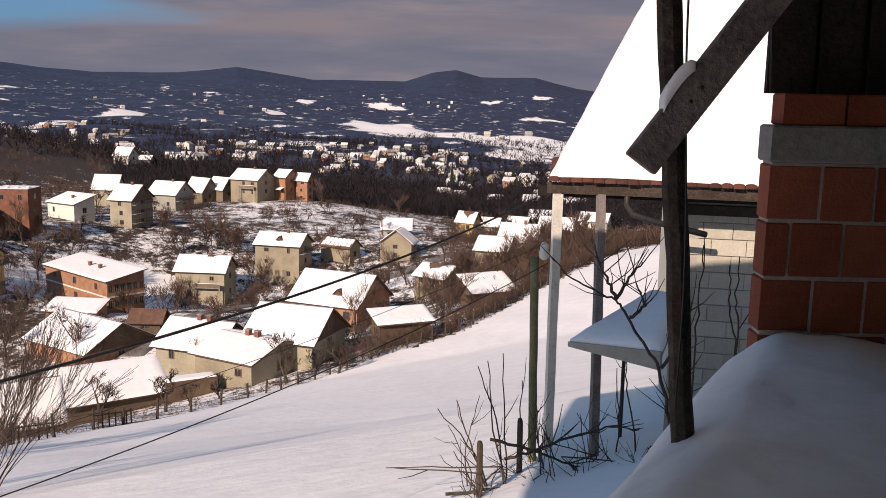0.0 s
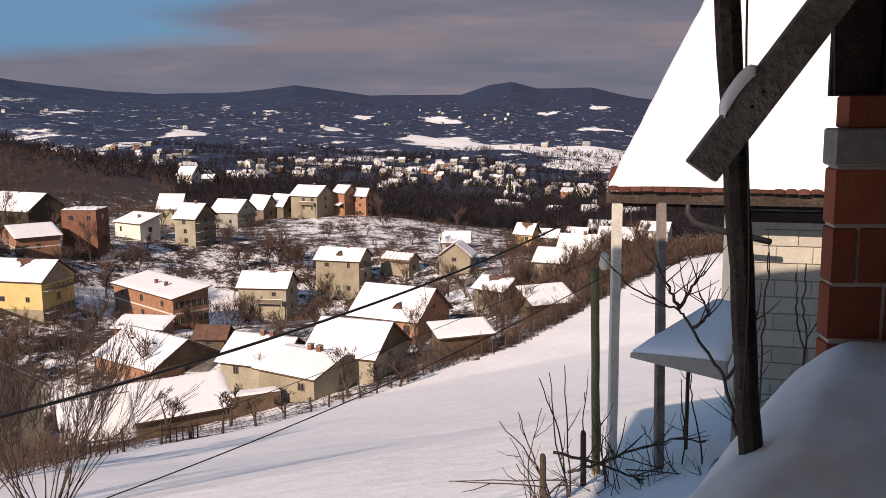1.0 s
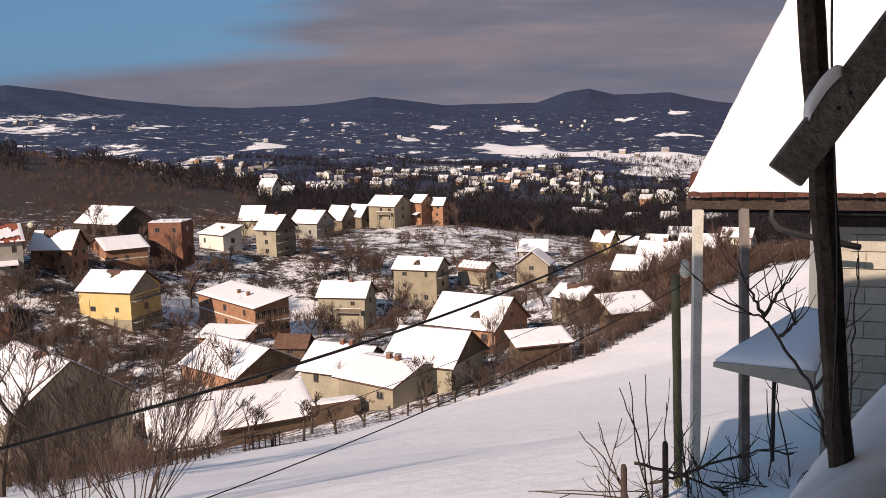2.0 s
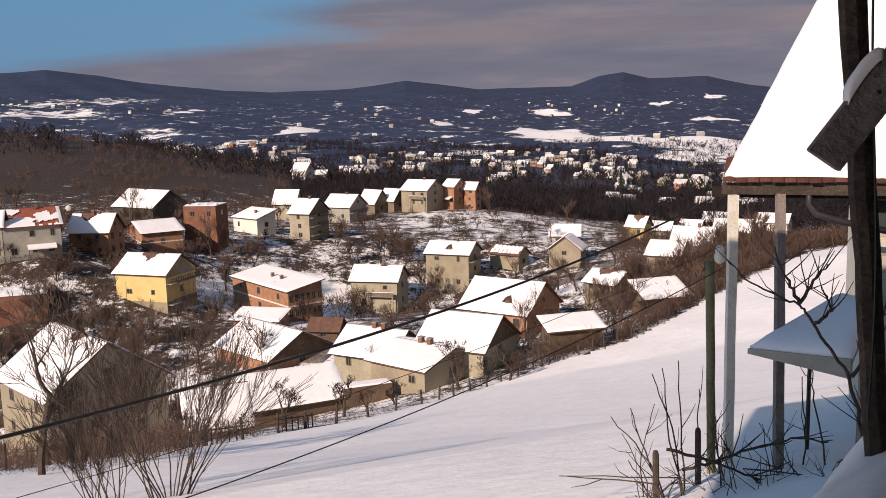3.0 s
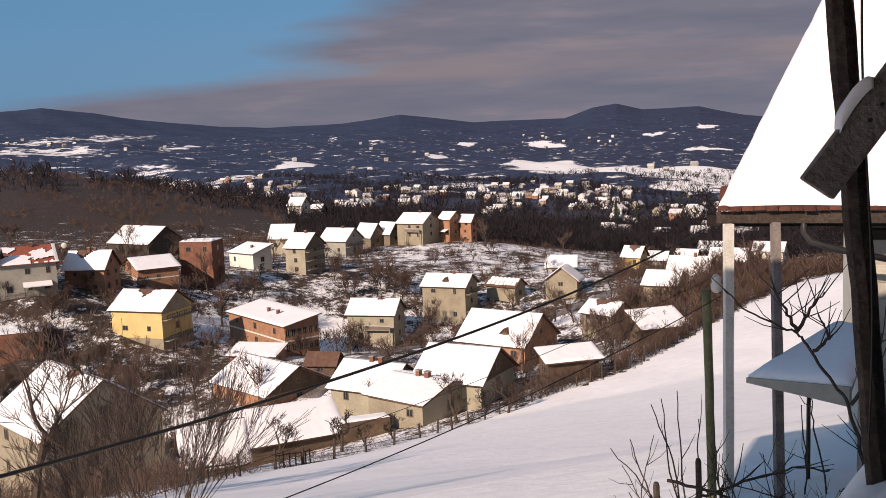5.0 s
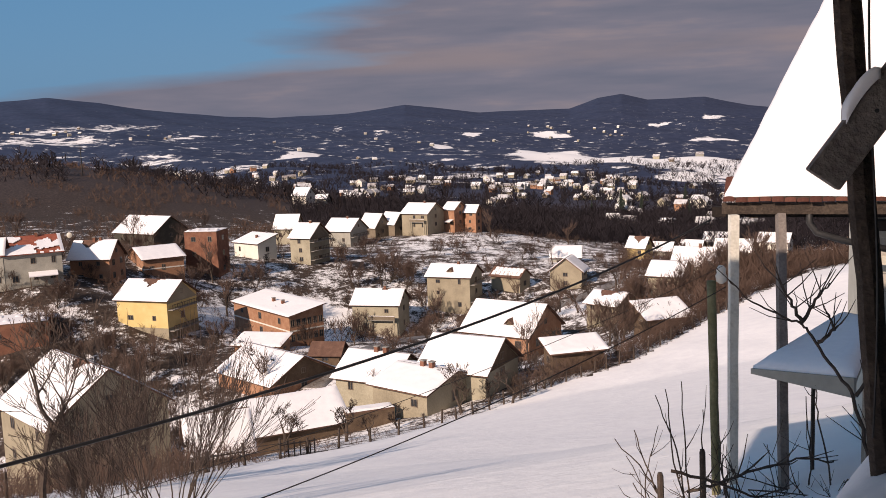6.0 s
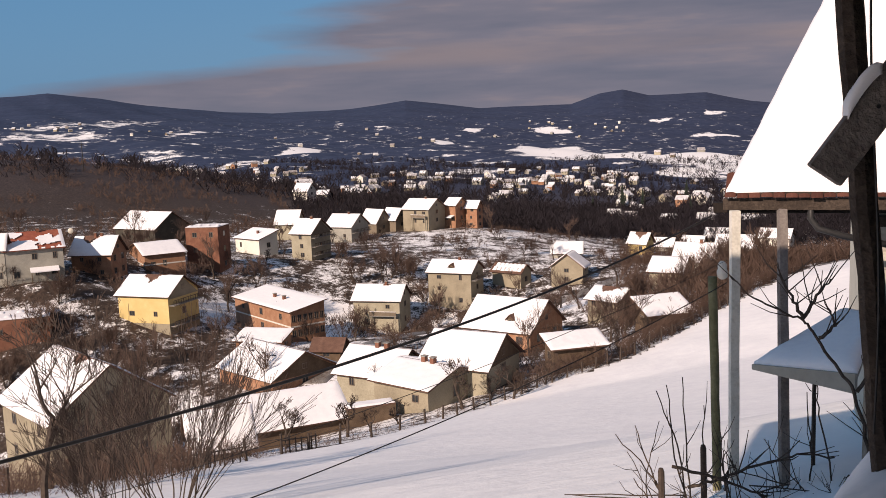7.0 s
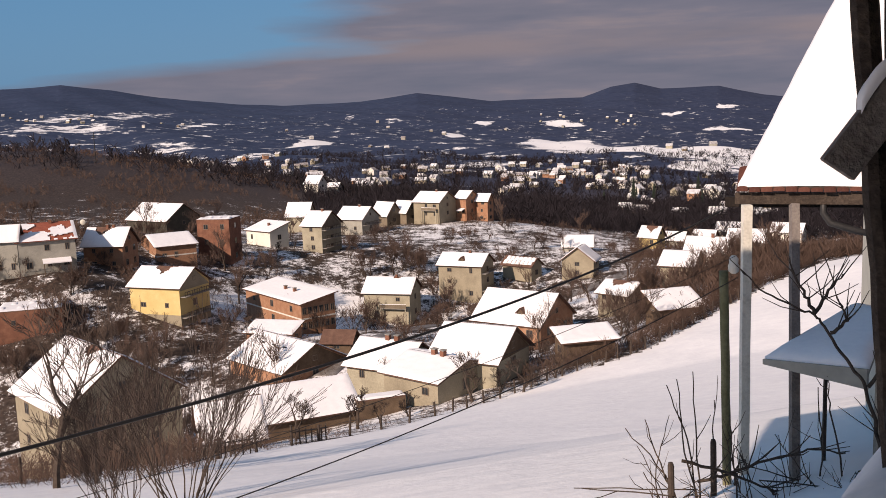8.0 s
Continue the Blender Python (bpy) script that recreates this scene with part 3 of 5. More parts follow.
def make_neighbour():
    house = thing("neighbour_house", NEXT, "neighbouring block-built house with a steep snowy roof and porch", "house")
    deep, long = 5.6, 9.5
    roof = Geo()
    lo, hi = [(0, 0), (long, 0)], [(SKEW * deep, deep), (long, deep)]
    v = [(x, y, y * PITCH - t) for t in (0.03, 0.0) for x, y in (*lo, *hi[::-1])]
    roof.add(v, [(3, 2, 1, 0), (4, 5, 6, 7), (0, 1, 5, 4), (1, 2, 6, 5), (2, 3, 7, 6), (3, 0, 4, 7)])
    roof.add([(SKEW * deep, deep, deep * PITCH), (long, deep, deep * PITCH), (long, 2 * deep, 0), (SKEW * deep, 2 * deep, 0)], [(0, 1, 2, 3)])
    roof_ob = part("roof", roof, WOODDK, house)
    snow = Geo()

    def cover(a, b):
        y = -0.005 + b * (deep + 0.005)
        x0 = SKEW * y
        x = x0 + 0.01 + a * (long - x0 - 0.02)
        edge = min(a * 40, 1) * min(b * 30, 1)
        return (x + (0.012 * noise.noise((y * 5, 0, 0)) if a == 0 else 0), y, y * PITCH + 0.03 + 0.11 * edge ** 0.5 + 0.02 * noise.noise((x * 0.8, y * 0.8, 0)))

    snow.grid(120, 60, cover, 0.028)
    part("snow", snow, SNOW, roof_ob, "thick smooth snow", smooth=True)
    tile = Geo()
    ring = [(0.05 * math.cos(t), 0.016 * math.sin(t) - 0.012) for t in [math.pi * i / 6 for i in range(7)]]
    tile.add([(x, y, z + y * PITCH) for y in (-0.035, 0.22) for x, z in ring], [(i, i + 1, i + 8, i + 7) for i in range(6)] + [tuple(range(6, -1, -1))])
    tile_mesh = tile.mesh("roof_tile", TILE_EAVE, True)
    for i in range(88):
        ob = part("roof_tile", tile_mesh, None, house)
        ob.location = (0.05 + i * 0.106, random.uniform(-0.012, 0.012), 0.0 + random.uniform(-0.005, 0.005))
    part("fascia", Geo().box(-0.02, long, 0.03, 0.06, -0.16, -0.055), WOODDK, house)
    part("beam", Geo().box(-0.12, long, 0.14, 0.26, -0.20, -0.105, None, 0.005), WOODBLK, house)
    part("plate", Geo().box(1.2, long, 0.46, 0.56, -0.36, -0.26, None, 0.005), WOODDK, house)
    pipe = [(0.74, 0.06, -0.10), (0.74, 0.06, -0.24), (0.80, 0.06, -0.33), (1.02, 0.08, -0.40), (1.5, 0.25, -0.52)]
    part("downpipe", Geo().tube(pipe, 0.03, 8), METAL, house, "dark bent downpipe", smooth=True)
    wall = part("wall", Geo().box(1.27, long, 0.67, 0.85, -3.4, 0.35), MORTAR, house)
    block = Geo().box(0, 0.33, 0, 0.05, 0, 0.160, None, 0.004).mesh("block", CINDER)
    for row in range(19):
        x = 1.45 - (0.2 if row % 2 else 0.0)
        while x < 6.5:
            ob = part("block", block, None, wall)
            ob.location = (x, 0.65 + random.uniform(-0.003, 0.003), -3.3 + row * 0.168)
            x += 0.338
    back = Geo().box(1.27, 1.45, 0.86, 9.0, -3.4, 0.35)
    part("side_wall", back, CINDER, house)


def upright(name, u, v, top, mat, half, label, category, lean=(0, 0), round_=False):
    """A post from the ground to the given height above the eye's level."""
    base = home(u, v, 0)
    z0 = height(base.x, base.y) - 0.25
    head = home(u + lean[0], v + lean[1], top)
    foot = Vector((base.x, base.y, z0))
    g = Geo()
    n = 12
    pts = [foot.lerp(head, i / n) + Vector((0.004 * noise.noise((i * 0.6, u * 9, 0)), 0.004 * noise.noise((u * 5, i * 0.6, 4)), 0)) for i in range(n + 1)]
    g.tube(pts, [half * (1.0 + 0.06 * noise.noise((i, u, v))) for i in range(n + 1)], 10 if round_ else 4)
    ob = part(name, g, mat, smooth=round_)
    return tagged(ob, label, category)


make_neighbour()
upright("porch_post", 1.07, 8.75, -0.90, WOODWH, 0.056, "pale peeling wooden porch post under the snowy eave", "post")
upright("porch_post", 1.36, 7.75, -0.90, WOODBR, 0.050, "grey-brown weathered wooden porch post under the eave", "post", (0.115, 0.98))
pole = upright("utility_pole", 0.885, 8.35, -1.44, GREENPOLE, 0.040, "olive wooden pole with a pale insulator on top", "pole", (-0.05, 0), True)
upright("shed_post", 2.0, 7.75, -2.05, WOODGR, 0.05, "short grey post carrying the lean-to roof", "post")
upright("shed_post", 1.75, 8.6, -2.1, WOODDK, 0.02, "thin dark post under the lean-to roof", "post")


def make_insulator():
    g = Geo()
    p = home(0.868, 8.33, -1.41)
    prof = [(0.0, 0.018), (0.02, 0.045), (0.07, 0.05), (0.09, 0.038), (0.13, 0.042), (0.16, 0.02)]
    g.tube([p + Vector((0.05, 0, z - 0.05)) for z, r in prof], [r for z, r in prof], 10)
    tagged(part("insulator", g, PORCELAIN, smooth=True), "pale porcelain insulator on the pole head", "insulator")


make_insulator()


def make_lean_to():
    shed = thing("lean_to_roof", HOME, "low lean-to roof with a grey edge board under snow", "lean-to")
    c = [Vector(p) for p in ((1.14, 8.0, -2.13), (1.82, 7.4, -2.04), (2.24, 8.5, -1.88), (2.12, 9.1, -1.94))]
    deck = Geo()
    deck.add([p - Vector((0, 0, 0.04)) for p in c] + c, [(3, 2, 1, 0), (4, 5, 6, 7), (0, 1, 5, 4), (1, 2, 6, 5), (2, 3, 7, 6), (3, 0, 4, 7)])
    part("deck", deck, PL_GREY, shed)
    edge = Geo()
    a, b = c[0], c[1]
    o = Vector((-0.02, -0.014, 0))
    edge.add([a + o + Vector((0, 0, -0.045)), b + o + Vector((0, 0, -0.16)), b + o, a + o, a + Vector((0, 0, -0.045)), b + Vector((0, 0, -0.16)), b, a],
             [(0, 1, 2, 3), (7, 6, 5, 4), (3, 2, 6, 7), (0, 4, 5, 1), (0, 3, 7, 4), (1, 5, 6, 2)])
    part("edge_board", edge, PL_GREY, shed, "grey painted edge board")
    snow = Geo()

    def top(a1, b1):
        p = c[0].lerp(c[1], a1).lerp(c[3].lerp(c[2], a1), b1)
        k = min(min(a1, 1 - a1) * 8, 1) * min(min(b1, 1 - b1) * 8, 1)
        return p + Vector((0, 0, 0.02 + 0.06 * max(k, 0) ** 0.5 + 0.04 * b1))

    snow.grid(24, 24, top, 0.03)
    part("snow", snow, SNOW, shed, "smooth snow", smooth=True)


make_lean_to()


def cable(name, a, b, sag, radius, label, n=48, taper=1.0):
    pts = []
    for i in range(n + 1):
        t = i / n
        p = a.lerp(b, t)
        p.z -= sag * 4 * t * (1 - t)
        pts.append(p)
    ob = part(name, Geo().tube(pts, radius, 6), CABLE, smooth=True)
    return tagged(ob, label, "cable")


# ---- houses ----
def window_into(house, x, z, w, h, face, y, sides=1):
    """A window set in a wall; face is the wall's turn: 0 front, 1 right side, 2 left side."""
    turn = (Matrix.Identity(4), pose(0, 0, 0, 0, 0, 90), pose(0, 0, 0, 0, 0, -90))[face]
    m = turn @ pose(x, y, z)
    t = 0.09
    fr = Geo()
    for x0, x1, z0, z1 in ((-w / 2, w / 2, -h / 2, -h / 2 + t), (-w / 2, w / 2, h / 2 - t, h / 2), (-w / 2, -w / 2 + t, -h / 2 + t, h / 2 - t), (w / 2 - t, w / 2, -h / 2 + t, h / 2 - t), (-t / 3, t / 3, -h / 2 + t, h / 2 - t)):
        fr.box(x0, x1, -0.06, 0.02, z0, z1, m)
    frame_ob = part("window", fr, FRAME, house)
    part("pane", Geo().box(-w / 2 + t, w / 2 - t, -0.02, 0.015, -h / 2 + t, h / 2 - t, m), GLASS, frame_ob)


def roof_planes(kind, W, D, R, o):
    """The slopes of a roof as corners, eave first: each (left eave, right eave, right top, left top)."""
    x, y = W / 2 + o, D / 2 + o
    e = -o * R / (D / 2)
    if kind == "L":
        return [((-x, -y, e), (x, -y, e), (x, 0, R), (-x, 0, R)), ((x, y, e), (-x, y, e), (-x, 0, R), (x, 0, R))]
    if kind == "G":
        e = -o * R / (W / 2)
        return [((-x, y, e), (-x, -y, e), (0, -y, R), (0, y, R)), ((x, -y, e), (x, y, e), (0, y, R), (0, -y, R))]
    if kind == "hip":
        r = max((W - D) / 2, 0.3)
        return [((-x, -y, e), (x, -y, e), (r, 0, R), (-r, 0, R)), ((x, y, e), (-x, y, e), (-r, 0, R), (r, 0, R)),
                ((x, -y, e), (x, y, e), (r, 0.01, R), (r, -0.01, R)), ((-x, y, e), (-x, -y, e), (-r, -0.01, R), (-r, 0.01, R))]
    if kind == "shed":
        return [((-x, -y, 0), (x, -y, 0), (x, y, R), (-x, y, R))]
    return [((-x + o, -y + o, 0.0), (x - o, -y + o, 0.0), (x - o, y - o, 0.05), (-x + o, y - o, 0.05))]


def house(cx, cy, turn, W, D, base, tall, R, kind, wall_mat, label, rows, balcony=0, bare=0.0, chimney=0, base_mat=None, side=1, band=False,
          front_balcony=False, dormer=False, lumps=False, porch=False, snow=True, skylights=False, tile=None, bare_right=False, gable_mat=None):
    """A village house: W wide in front, D deep, walls tall metres high from base, roof rising R."""
    h = thing("house", pose(cx, cy, base, 0, 0, turn), label, "house")
    rnd = random.Random(int(cx * 31 + cy * 17))
    g = Geo().box(-W / 2, W / 2, -D / 2, D / 2, -3.0, tall)
    if kind == "L":
        for s in (-1, 1):
            x = s * (W / 2 - 0.01)
            g.add([(x, -D / 2, tall), (x, D / 2, tall), (x, 0, tall + R - 0.05), (x - s * 0.2, -D / 2, tall), (x - s * 0.2, D / 2, tall), (x - s * 0.2, 0, tall + R - 0.05)],
                  [(0, 1, 2), (5, 4, 3), (0, 2, 5, 3), (1, 4, 5, 2)])
    if kind == "G":
        y = -D / 2 + 0.01
        g.add([(-W / 2, y, tall), (W / 2, y, tall), (0, y, tall + R - 0.05), (-W / 2, y + 0.2, tall), (W / 2, y + 0.2, tall), (0, y + 0.2, tall + R - 0.05)],
              [(0, 1, 2), (5, 4, 3), (0, 2, 5, 3), (1, 4, 5, 2)])
    if kind == "shed":
        g.box(-W / 2, W / 2, D / 2 - 0.2, D / 2, tall, tall + R - 0.1)
        for s in (-1, 1):
            x = s * (W / 2 - 0.01)
            g.add([(x, -D / 2, tall), (x, D / 2, tall), (x, D / 2, tall + R - 0.06), (x - s * 0.2, -D / 2, tall), (x - s * 0.2, D / 2, tall), (x - s * 0.2, D / 2, tall + R - 0.06)],
                  [(0, 1, 2), (5, 4, 3), (0, 2, 5, 3)])
    part("wall", g, wall_mat, h)
    if gable_mat:
        x = W / 2 + 0.04
        part("gable", Geo().add([(x, -D / 2, tall * 0.9), (x, D / 2, tall * 0.9), (x, 0, tall + R - 0.1), (x - 0.04, -D / 2, tall * 0.9), (x - 0.04, D / 2, tall * 0.9), (x - 0.04, 0, tall + R - 0.1)],
                                [(0, 1, 2), (5, 4, 3), (0, 2, 5, 3), (1, 4, 5, 2), (0, 3, 4, 1)]), gable_mat, h, "brown boarded gable")
    if base_mat:
        part("plinth", Geo().box(-W / 2 - 0.05, W / 2 + 0.05, -D / 2 - 0.05, D / 2 + 0.05, -3.0, tall * 0.32), base_mat, h)
    if band:
        for z in (0.48,):
            part("band", Geo().box(-W / 2 - 0.04, W / 2 + 0.04, -D / 2 - 0.04, D / 2 + 0.04, tall * z, tall * z + 0.28), BAND, h, "white concrete band")
    o = 0.0 if kind == "flat" else 0.55
    th = 0.16
    roof, covers = Geo(), []
    for index, (a, b, c, d) in enumerate(roof_planes(kind, W, D, R, o)):
        a, b, c, d = (Vector(p) + Vector((0, 0, tall)) for p in (a, b, c, d))
        up = (b - a).cross(d - a).normalized()
        roof.add([*(p for p in (a, b, c, d)), *(p + up * th for p in (a, b, c, d))], [(3, 2, 1, 0), (4, 5, 6, 7), (0, 1, 5, 4), (1, 2, 6, 5), (2, 3, 7, 6), (3, 0, 4, 7)])
        if snow and not (bare_right and index == 2):
            near = math.hypot(cx, cy) < 135
            nu, nv = (56, 36) if near else (34, 22)
            cover = Geo()
            covers.append(cover)
            seed, melt = rnd.uniform(0, 99), 0.5 + (0.12 if chimney == 1 else rnd.uniform(-0.12, 0.15))
            k = len(cover.v)
            hold = set()
            for j in range(nv + 1):
                for i in range(nu + 1):
                    u, w = i / nu, j / nv
                    p = a.lerp(b, u).lerp(d.lerp(c, u), w)
                    rim = min(min(u, 1 - u) * 16, min(w, 1 - w) * 10, 1.0)
                    n = noise.noise((p.x * 0.35 + seed, p.y * 0.35, p.z * 0.35))
                    m = noise.noise((p.x * 1.1 + seed, p.y * 1.1, p.z * 1.1))
                    slip = n * 0.6 + m * 0.35 + 0.45 * (w - 0.5) > 0.36 - bare * 1.15 if bare > 0.2 else False
                    notch = abs(u - melt) * W / (0.5 + bare * 12) + (1 - w) * D / (1.0 + bare * 18) + 0.5 * m < 1.0 if bare or chimney == 1 else False
                    if (slip or notch) and 0.03 < u < 0.97:
                        hold.add(j * (nu + 1) + i)
                    thick = th + 0.03 + (0.17 + 0.05 * n + 0.03 * m) * rim ** 0.5
                    cover.v.append(tuple(p + up * thick))
            for j in range(nv):
                for i in range(nu):
                    q = [j * (nu + 1) + i, j * (nu + 1) + i + 1, (j + 1) * (nu + 1) + i + 1, (j + 1) * (nu + 1) + i]
                    if sum(x in hold for x in q) < 3:
                        cover.f.append(tuple(k + x for x in q))
    roof_ob = part("roof", roof, tile or (TILE_RED if bare > 0.2 else TILE), h)
    if snow:
        for cover in covers:
            part("snow", cover, SNOW, roof_ob, "thick snow cover", smooth=True)
    if lumps:
        pitched = kind == "L"
        for i in range(14 if pitched else 7):
            x = -W / 2 + (i % 7 + 0.5) * W / 7 + (0.3 if i > 6 else 0)
            y = (-D * 0.40, -D * 0.17)[i // 7] if pitched else (-D / 4, D / 5)[i % 2]
            wide, deep = W / rnd.uniform(7.0, 8.5), D * (rnd.uniform(0.18, 0.25) if pitched else 0.3)
            slope = R / (D / 2) if pitched else 0.0
            g = Geo()
            g.grid(6, 6, lambda u, v: (x + (u - 0.5) * wide, y + (v - 0.5) * deep,
                                       tall + th + 0.06 + (D / 2 + y + (v - 0.5) * deep) * slope + 0.34 * (math.sin(math.pi * u) * math.sin(math.pi * v)) ** 0.4), 0.1)
            part("snow_cap", g, SNOW, roof_ob, smooth=True)
    cols, storeys = rows
    step = tall / max(storeys, 1)
    for s in range(storeys):
        z = step * (s + 0.55)
        wh = min(1.35, step * 0.5)
        for c in range(cols):
            if rnd.random() < 0.25 and cols > 1:
                continue
            window_into(h, -W / 2 + (c + 0.5) * W / cols + rnd.uniform(-0.3, 0.3), z, rnd.choice((0.8, 1.0, 1.2)), wh * rnd.choice((0.7, 0.9, 1.0)), 0, -D / 2)
        for c in range(side):
            ws = min(1.2, D / side * 0.72)
            window_into(h, -D / 2 + (c + 0.5) * D / side, z, ws, wh, 1, -W / 2)
            if side < 4:
                window_into(h, -D / 2 + (c + 0.5) * D / side, z, ws, wh, 2, -W / 2)
    if kind == "L" and R > 2.2:
        window_into(h, 0, tall + R * 0.33, 0.9, 0.9, 1, -W / 2)
    for b in range(balcony):
        z = tall * (b + 0.6) / max(balcony, 1) - 0.3 + (R * 0.25 if balcony == 1 else 0)
        bal = part("balcony", Geo().box(W / 2, W / 2 + 1.2, -D / 2 + 0.2, D / 2 - 0.2, z - 0.14, z), CONCRETE, h)
        rail = Geo().box(W / 2 + 1.1, W / 2 + 1.16, -D / 2 + 0.2, D / 2 - 0.2, z + 0.85, z + 0.95)
        k = 12
        for i in range(k + 1):
            y = -D / 2 + 0.2 + i * (D - 0.4) / k
            rail.box(W / 2 + 1.11, W / 2 + 1.15, y - 0.06, y + 0.06, z, z + 0.85)
        part("railing", rail, PL_BROWN, bal, "dark wooden balcony railing")
    if front_balcony:
        z = tall * 0.5
        bal = part("balcony", Geo().box(-W * 0.12, W * 0.45, -D / 2 - 1.3, -D / 2, z - 0.16, z), CONCRETE, h)
        rail = Geo().box(-W * 0.12, W * 0.45, -D / 2 - 1.28, -D / 2 - 1.2, z, z + 0.9)
        part("railing", rail, PL_GREYBR, bal)
        g = Geo().box(-W * 0.12, W * 0.45, -D / 2 - 1.3, -D / 2 - 1.16, z + 0.9, z + 1.02, None, 0.03)
        part("snow", g, SNOW, bal)
        for x in (-W * 0.1, W * 0.43):
            part("column", Geo().box(x - 0.12, x + 0.12, -D / 2 - 1.25, -D / 2 - 1.0, -1.5, z - 0.16), PL_CREAM, bal)
    if porch:
        g = Geo()
        z = tall * 0.42
        g.add([(-W * 0.1, -D / 2 - 2.2, z - 0.6), (W * 0.4, -D / 2 - 2.2, z - 0.6), (W * 0.4, -D / 2, z), (-W * 0.1, -D / 2, z), (-W * 0.1, -D / 2 - 2.2, z - 0.4), (W * 0.4, -D / 2 - 2.2, z - 0.4), (W * 0.4, -D / 2, z + 0.2), (-W * 0.1, -D / 2, z + 0.2)],
              [(3, 2, 1, 0), (4, 5, 6, 7), (0, 1, 5, 4), (1, 2, 6, 5), (2, 3, 7, 6), (3, 0, 4, 7)])
        pr = part("porch_roof", g, SNOW, h, "snow-covered porch roof")
        for x in (-W * 0.08, W * 0.38):
            part("post", Geo().box(x - 0.08, x + 0.08, -D / 2 - 2.1, -D / 2 - 1.95, -1.5, z - 0.6), PL_BROWN, h)
    if dormer:
        dm = Geo()
        x0, y0 = (W * 0.02 if D < 10 else W * 0.16), -D * 0.40
        z0 = tall + R * (1 - abs(y0) / (D / 2)) - 0.2
        dm.box(x0 - 0.6, x0 + 0.6, y0, y0 + 1.8, z0, z0 + 0.9)
        dm.add([(x0 - 0.6, y0, z0 + 0.9), (x0 + 0.6, y0, z0 + 0.9), (x0, y0, z0 + 1.5), (x0 - 0.6, y0 + 1.8, z0 + 0.9), (x0 + 0.6, y0 + 1.8, z0 + 0.9), (x0, y0 + 1.8, z0 + 1.5)], [(0, 1, 2), (5, 4, 3)])
        dob = part("dormer", dm, PL_BROWN, h)
        dr = Geo()
        for s in (-1, 1):
            a, b = Vector((x0 + s * 0.85, y0 - 0.25, z0 + 0.68)), Vector((x0, y0 - 0.25, z0 + 1.55))
            dr.add([a, b, b + Vector((0, 2.2, 0)), a + Vector((0, 2.2, 0)), a + Vector((0, 0, 0.12)), b + Vector((0, 0, 0.12)), b + Vector((0, 2.2, 0.12)), a + Vector((0, 2.2, 0.12))],
                   [(0, 1, 2, 3), (7, 6, 5, 4), (0, 4, 5, 1), (1, 5, 6, 2), (2, 6, 7, 3), (3, 7, 4, 0)])
        part("dormer_roof", dr, TILE, dob)
        window_into(h, x0, z0 + 0.5, 0.7, 0.7, 0, y0 - 0.01)
    for c in range(chimney):
        x = W * (0.12 if chimney == 1 else (-0.02, 0.14)[c])
        y = -D * (0.04 if kind != "hip" else 0.12)
        z = tall + (R * 0.5 if kind == "shed" else R * (1 - abs(y) / (D / 2)))
        ch = part("chimney", Geo().box(x - 0.28, x + 0.28, y - 0.28, y + 0.28, z - 0.7, z + 0.95), BRICKDK, roof_ob)
        part("chimney_cap", Geo().box(x - 0.36, x + 0.36, y - 0.36, y + 0.36, z + 0.95, z + 1.05), CONCRETE, h)
    if skylights:
        for i in range(3):
            x, y = -W * 0.25 + i * W * 0.2, -D * 0.2
            z = tall + R * (1 - abs(y) / (D / 2)) + th + 0.18
            sl = R / (D / 2)
            g = Geo().add([(x, y, z), (x + 0.9, y, z), (x + 0.9, y + 0.3, z + 0.3 * sl), (x, y + 0.3, z + 0.3 * sl), (x, y, z + 0.1), (x + 0.9, y, z + 0.1), (x + 0.9, y + 0.3, z + 0.3 * sl + 0.1), (x, y + 0.3, z + 0.3 * sl + 0.1)],
                          [(3, 2, 1, 0), (4, 5, 6, 7), (0, 1, 5, 4), (1, 2, 6, 5), (2, 3, 7, 6), (3, 0, 4, 7)])
            part("snow_guard", g, METAL, roof_ob)
    return h


house(-55.1, 176.6, -20, 11.3, 9.5, -34.7, 7.9, 3.0, "L", PL_YELLOW, "cream-yellow plastered house with snowy roof and dark wooden balconies", (2, 1), balcony=2, bare=.16, chimney=0, base_mat=PL_TAN, gable_mat=PL_TAN)
house(-33.4, 183.2, -52, 23.5, 7.4, -36.9, 5.7, 1.5, "shed", BRICK, "orange brick house with a low snowy mono-pitch roof and white bands", (3, 2), side=6, band=True, chimney=2)
house(-33.4, 166.2, -16, 9.0, 4.5, -36.0, 1.2, 1.4, "shed", BRICK, "low brick annex with a snowy lean-to roof", (0, 1))
house(-14.7, 215.0, -15, 11.2, 8.5, -43.8, 7.0, 2.9, "L", PL_CREAM, "cream house with a snowy gable roof and a front balcony", (2, 2), front_balcony=True, bare=.06, chimney=1)
house(3.0, 224.7, -24, 11.2, 8.1, -40.9, 8.3, 2.4, "L", PL_TAN, "tall tan house with a snowy roof and a dormer", (2, 3), dormer=True, chimney=1, balcony=2)
house(17.1, 230.1, -39, 8.6, 4.6, -38.3, 4.1, 1.7, "L", PL_TAN, "low tan house with lumps of snow over its tiled roof", (2, 1), lumps=True, snow=False)
house(31.0, 224.6, -21, 7.8, 6.2, -36.6, 4.1, 3.0, "G", PL_TAN, "small tan gabled house with a loggia", (1, 2))
house(34.8, 256.2, -11, 7.9, 7.0, -36.6, 3.0, 2.6, "L", PL_GREY, "house behind the slope with a broad snowy roof", (2, 1))
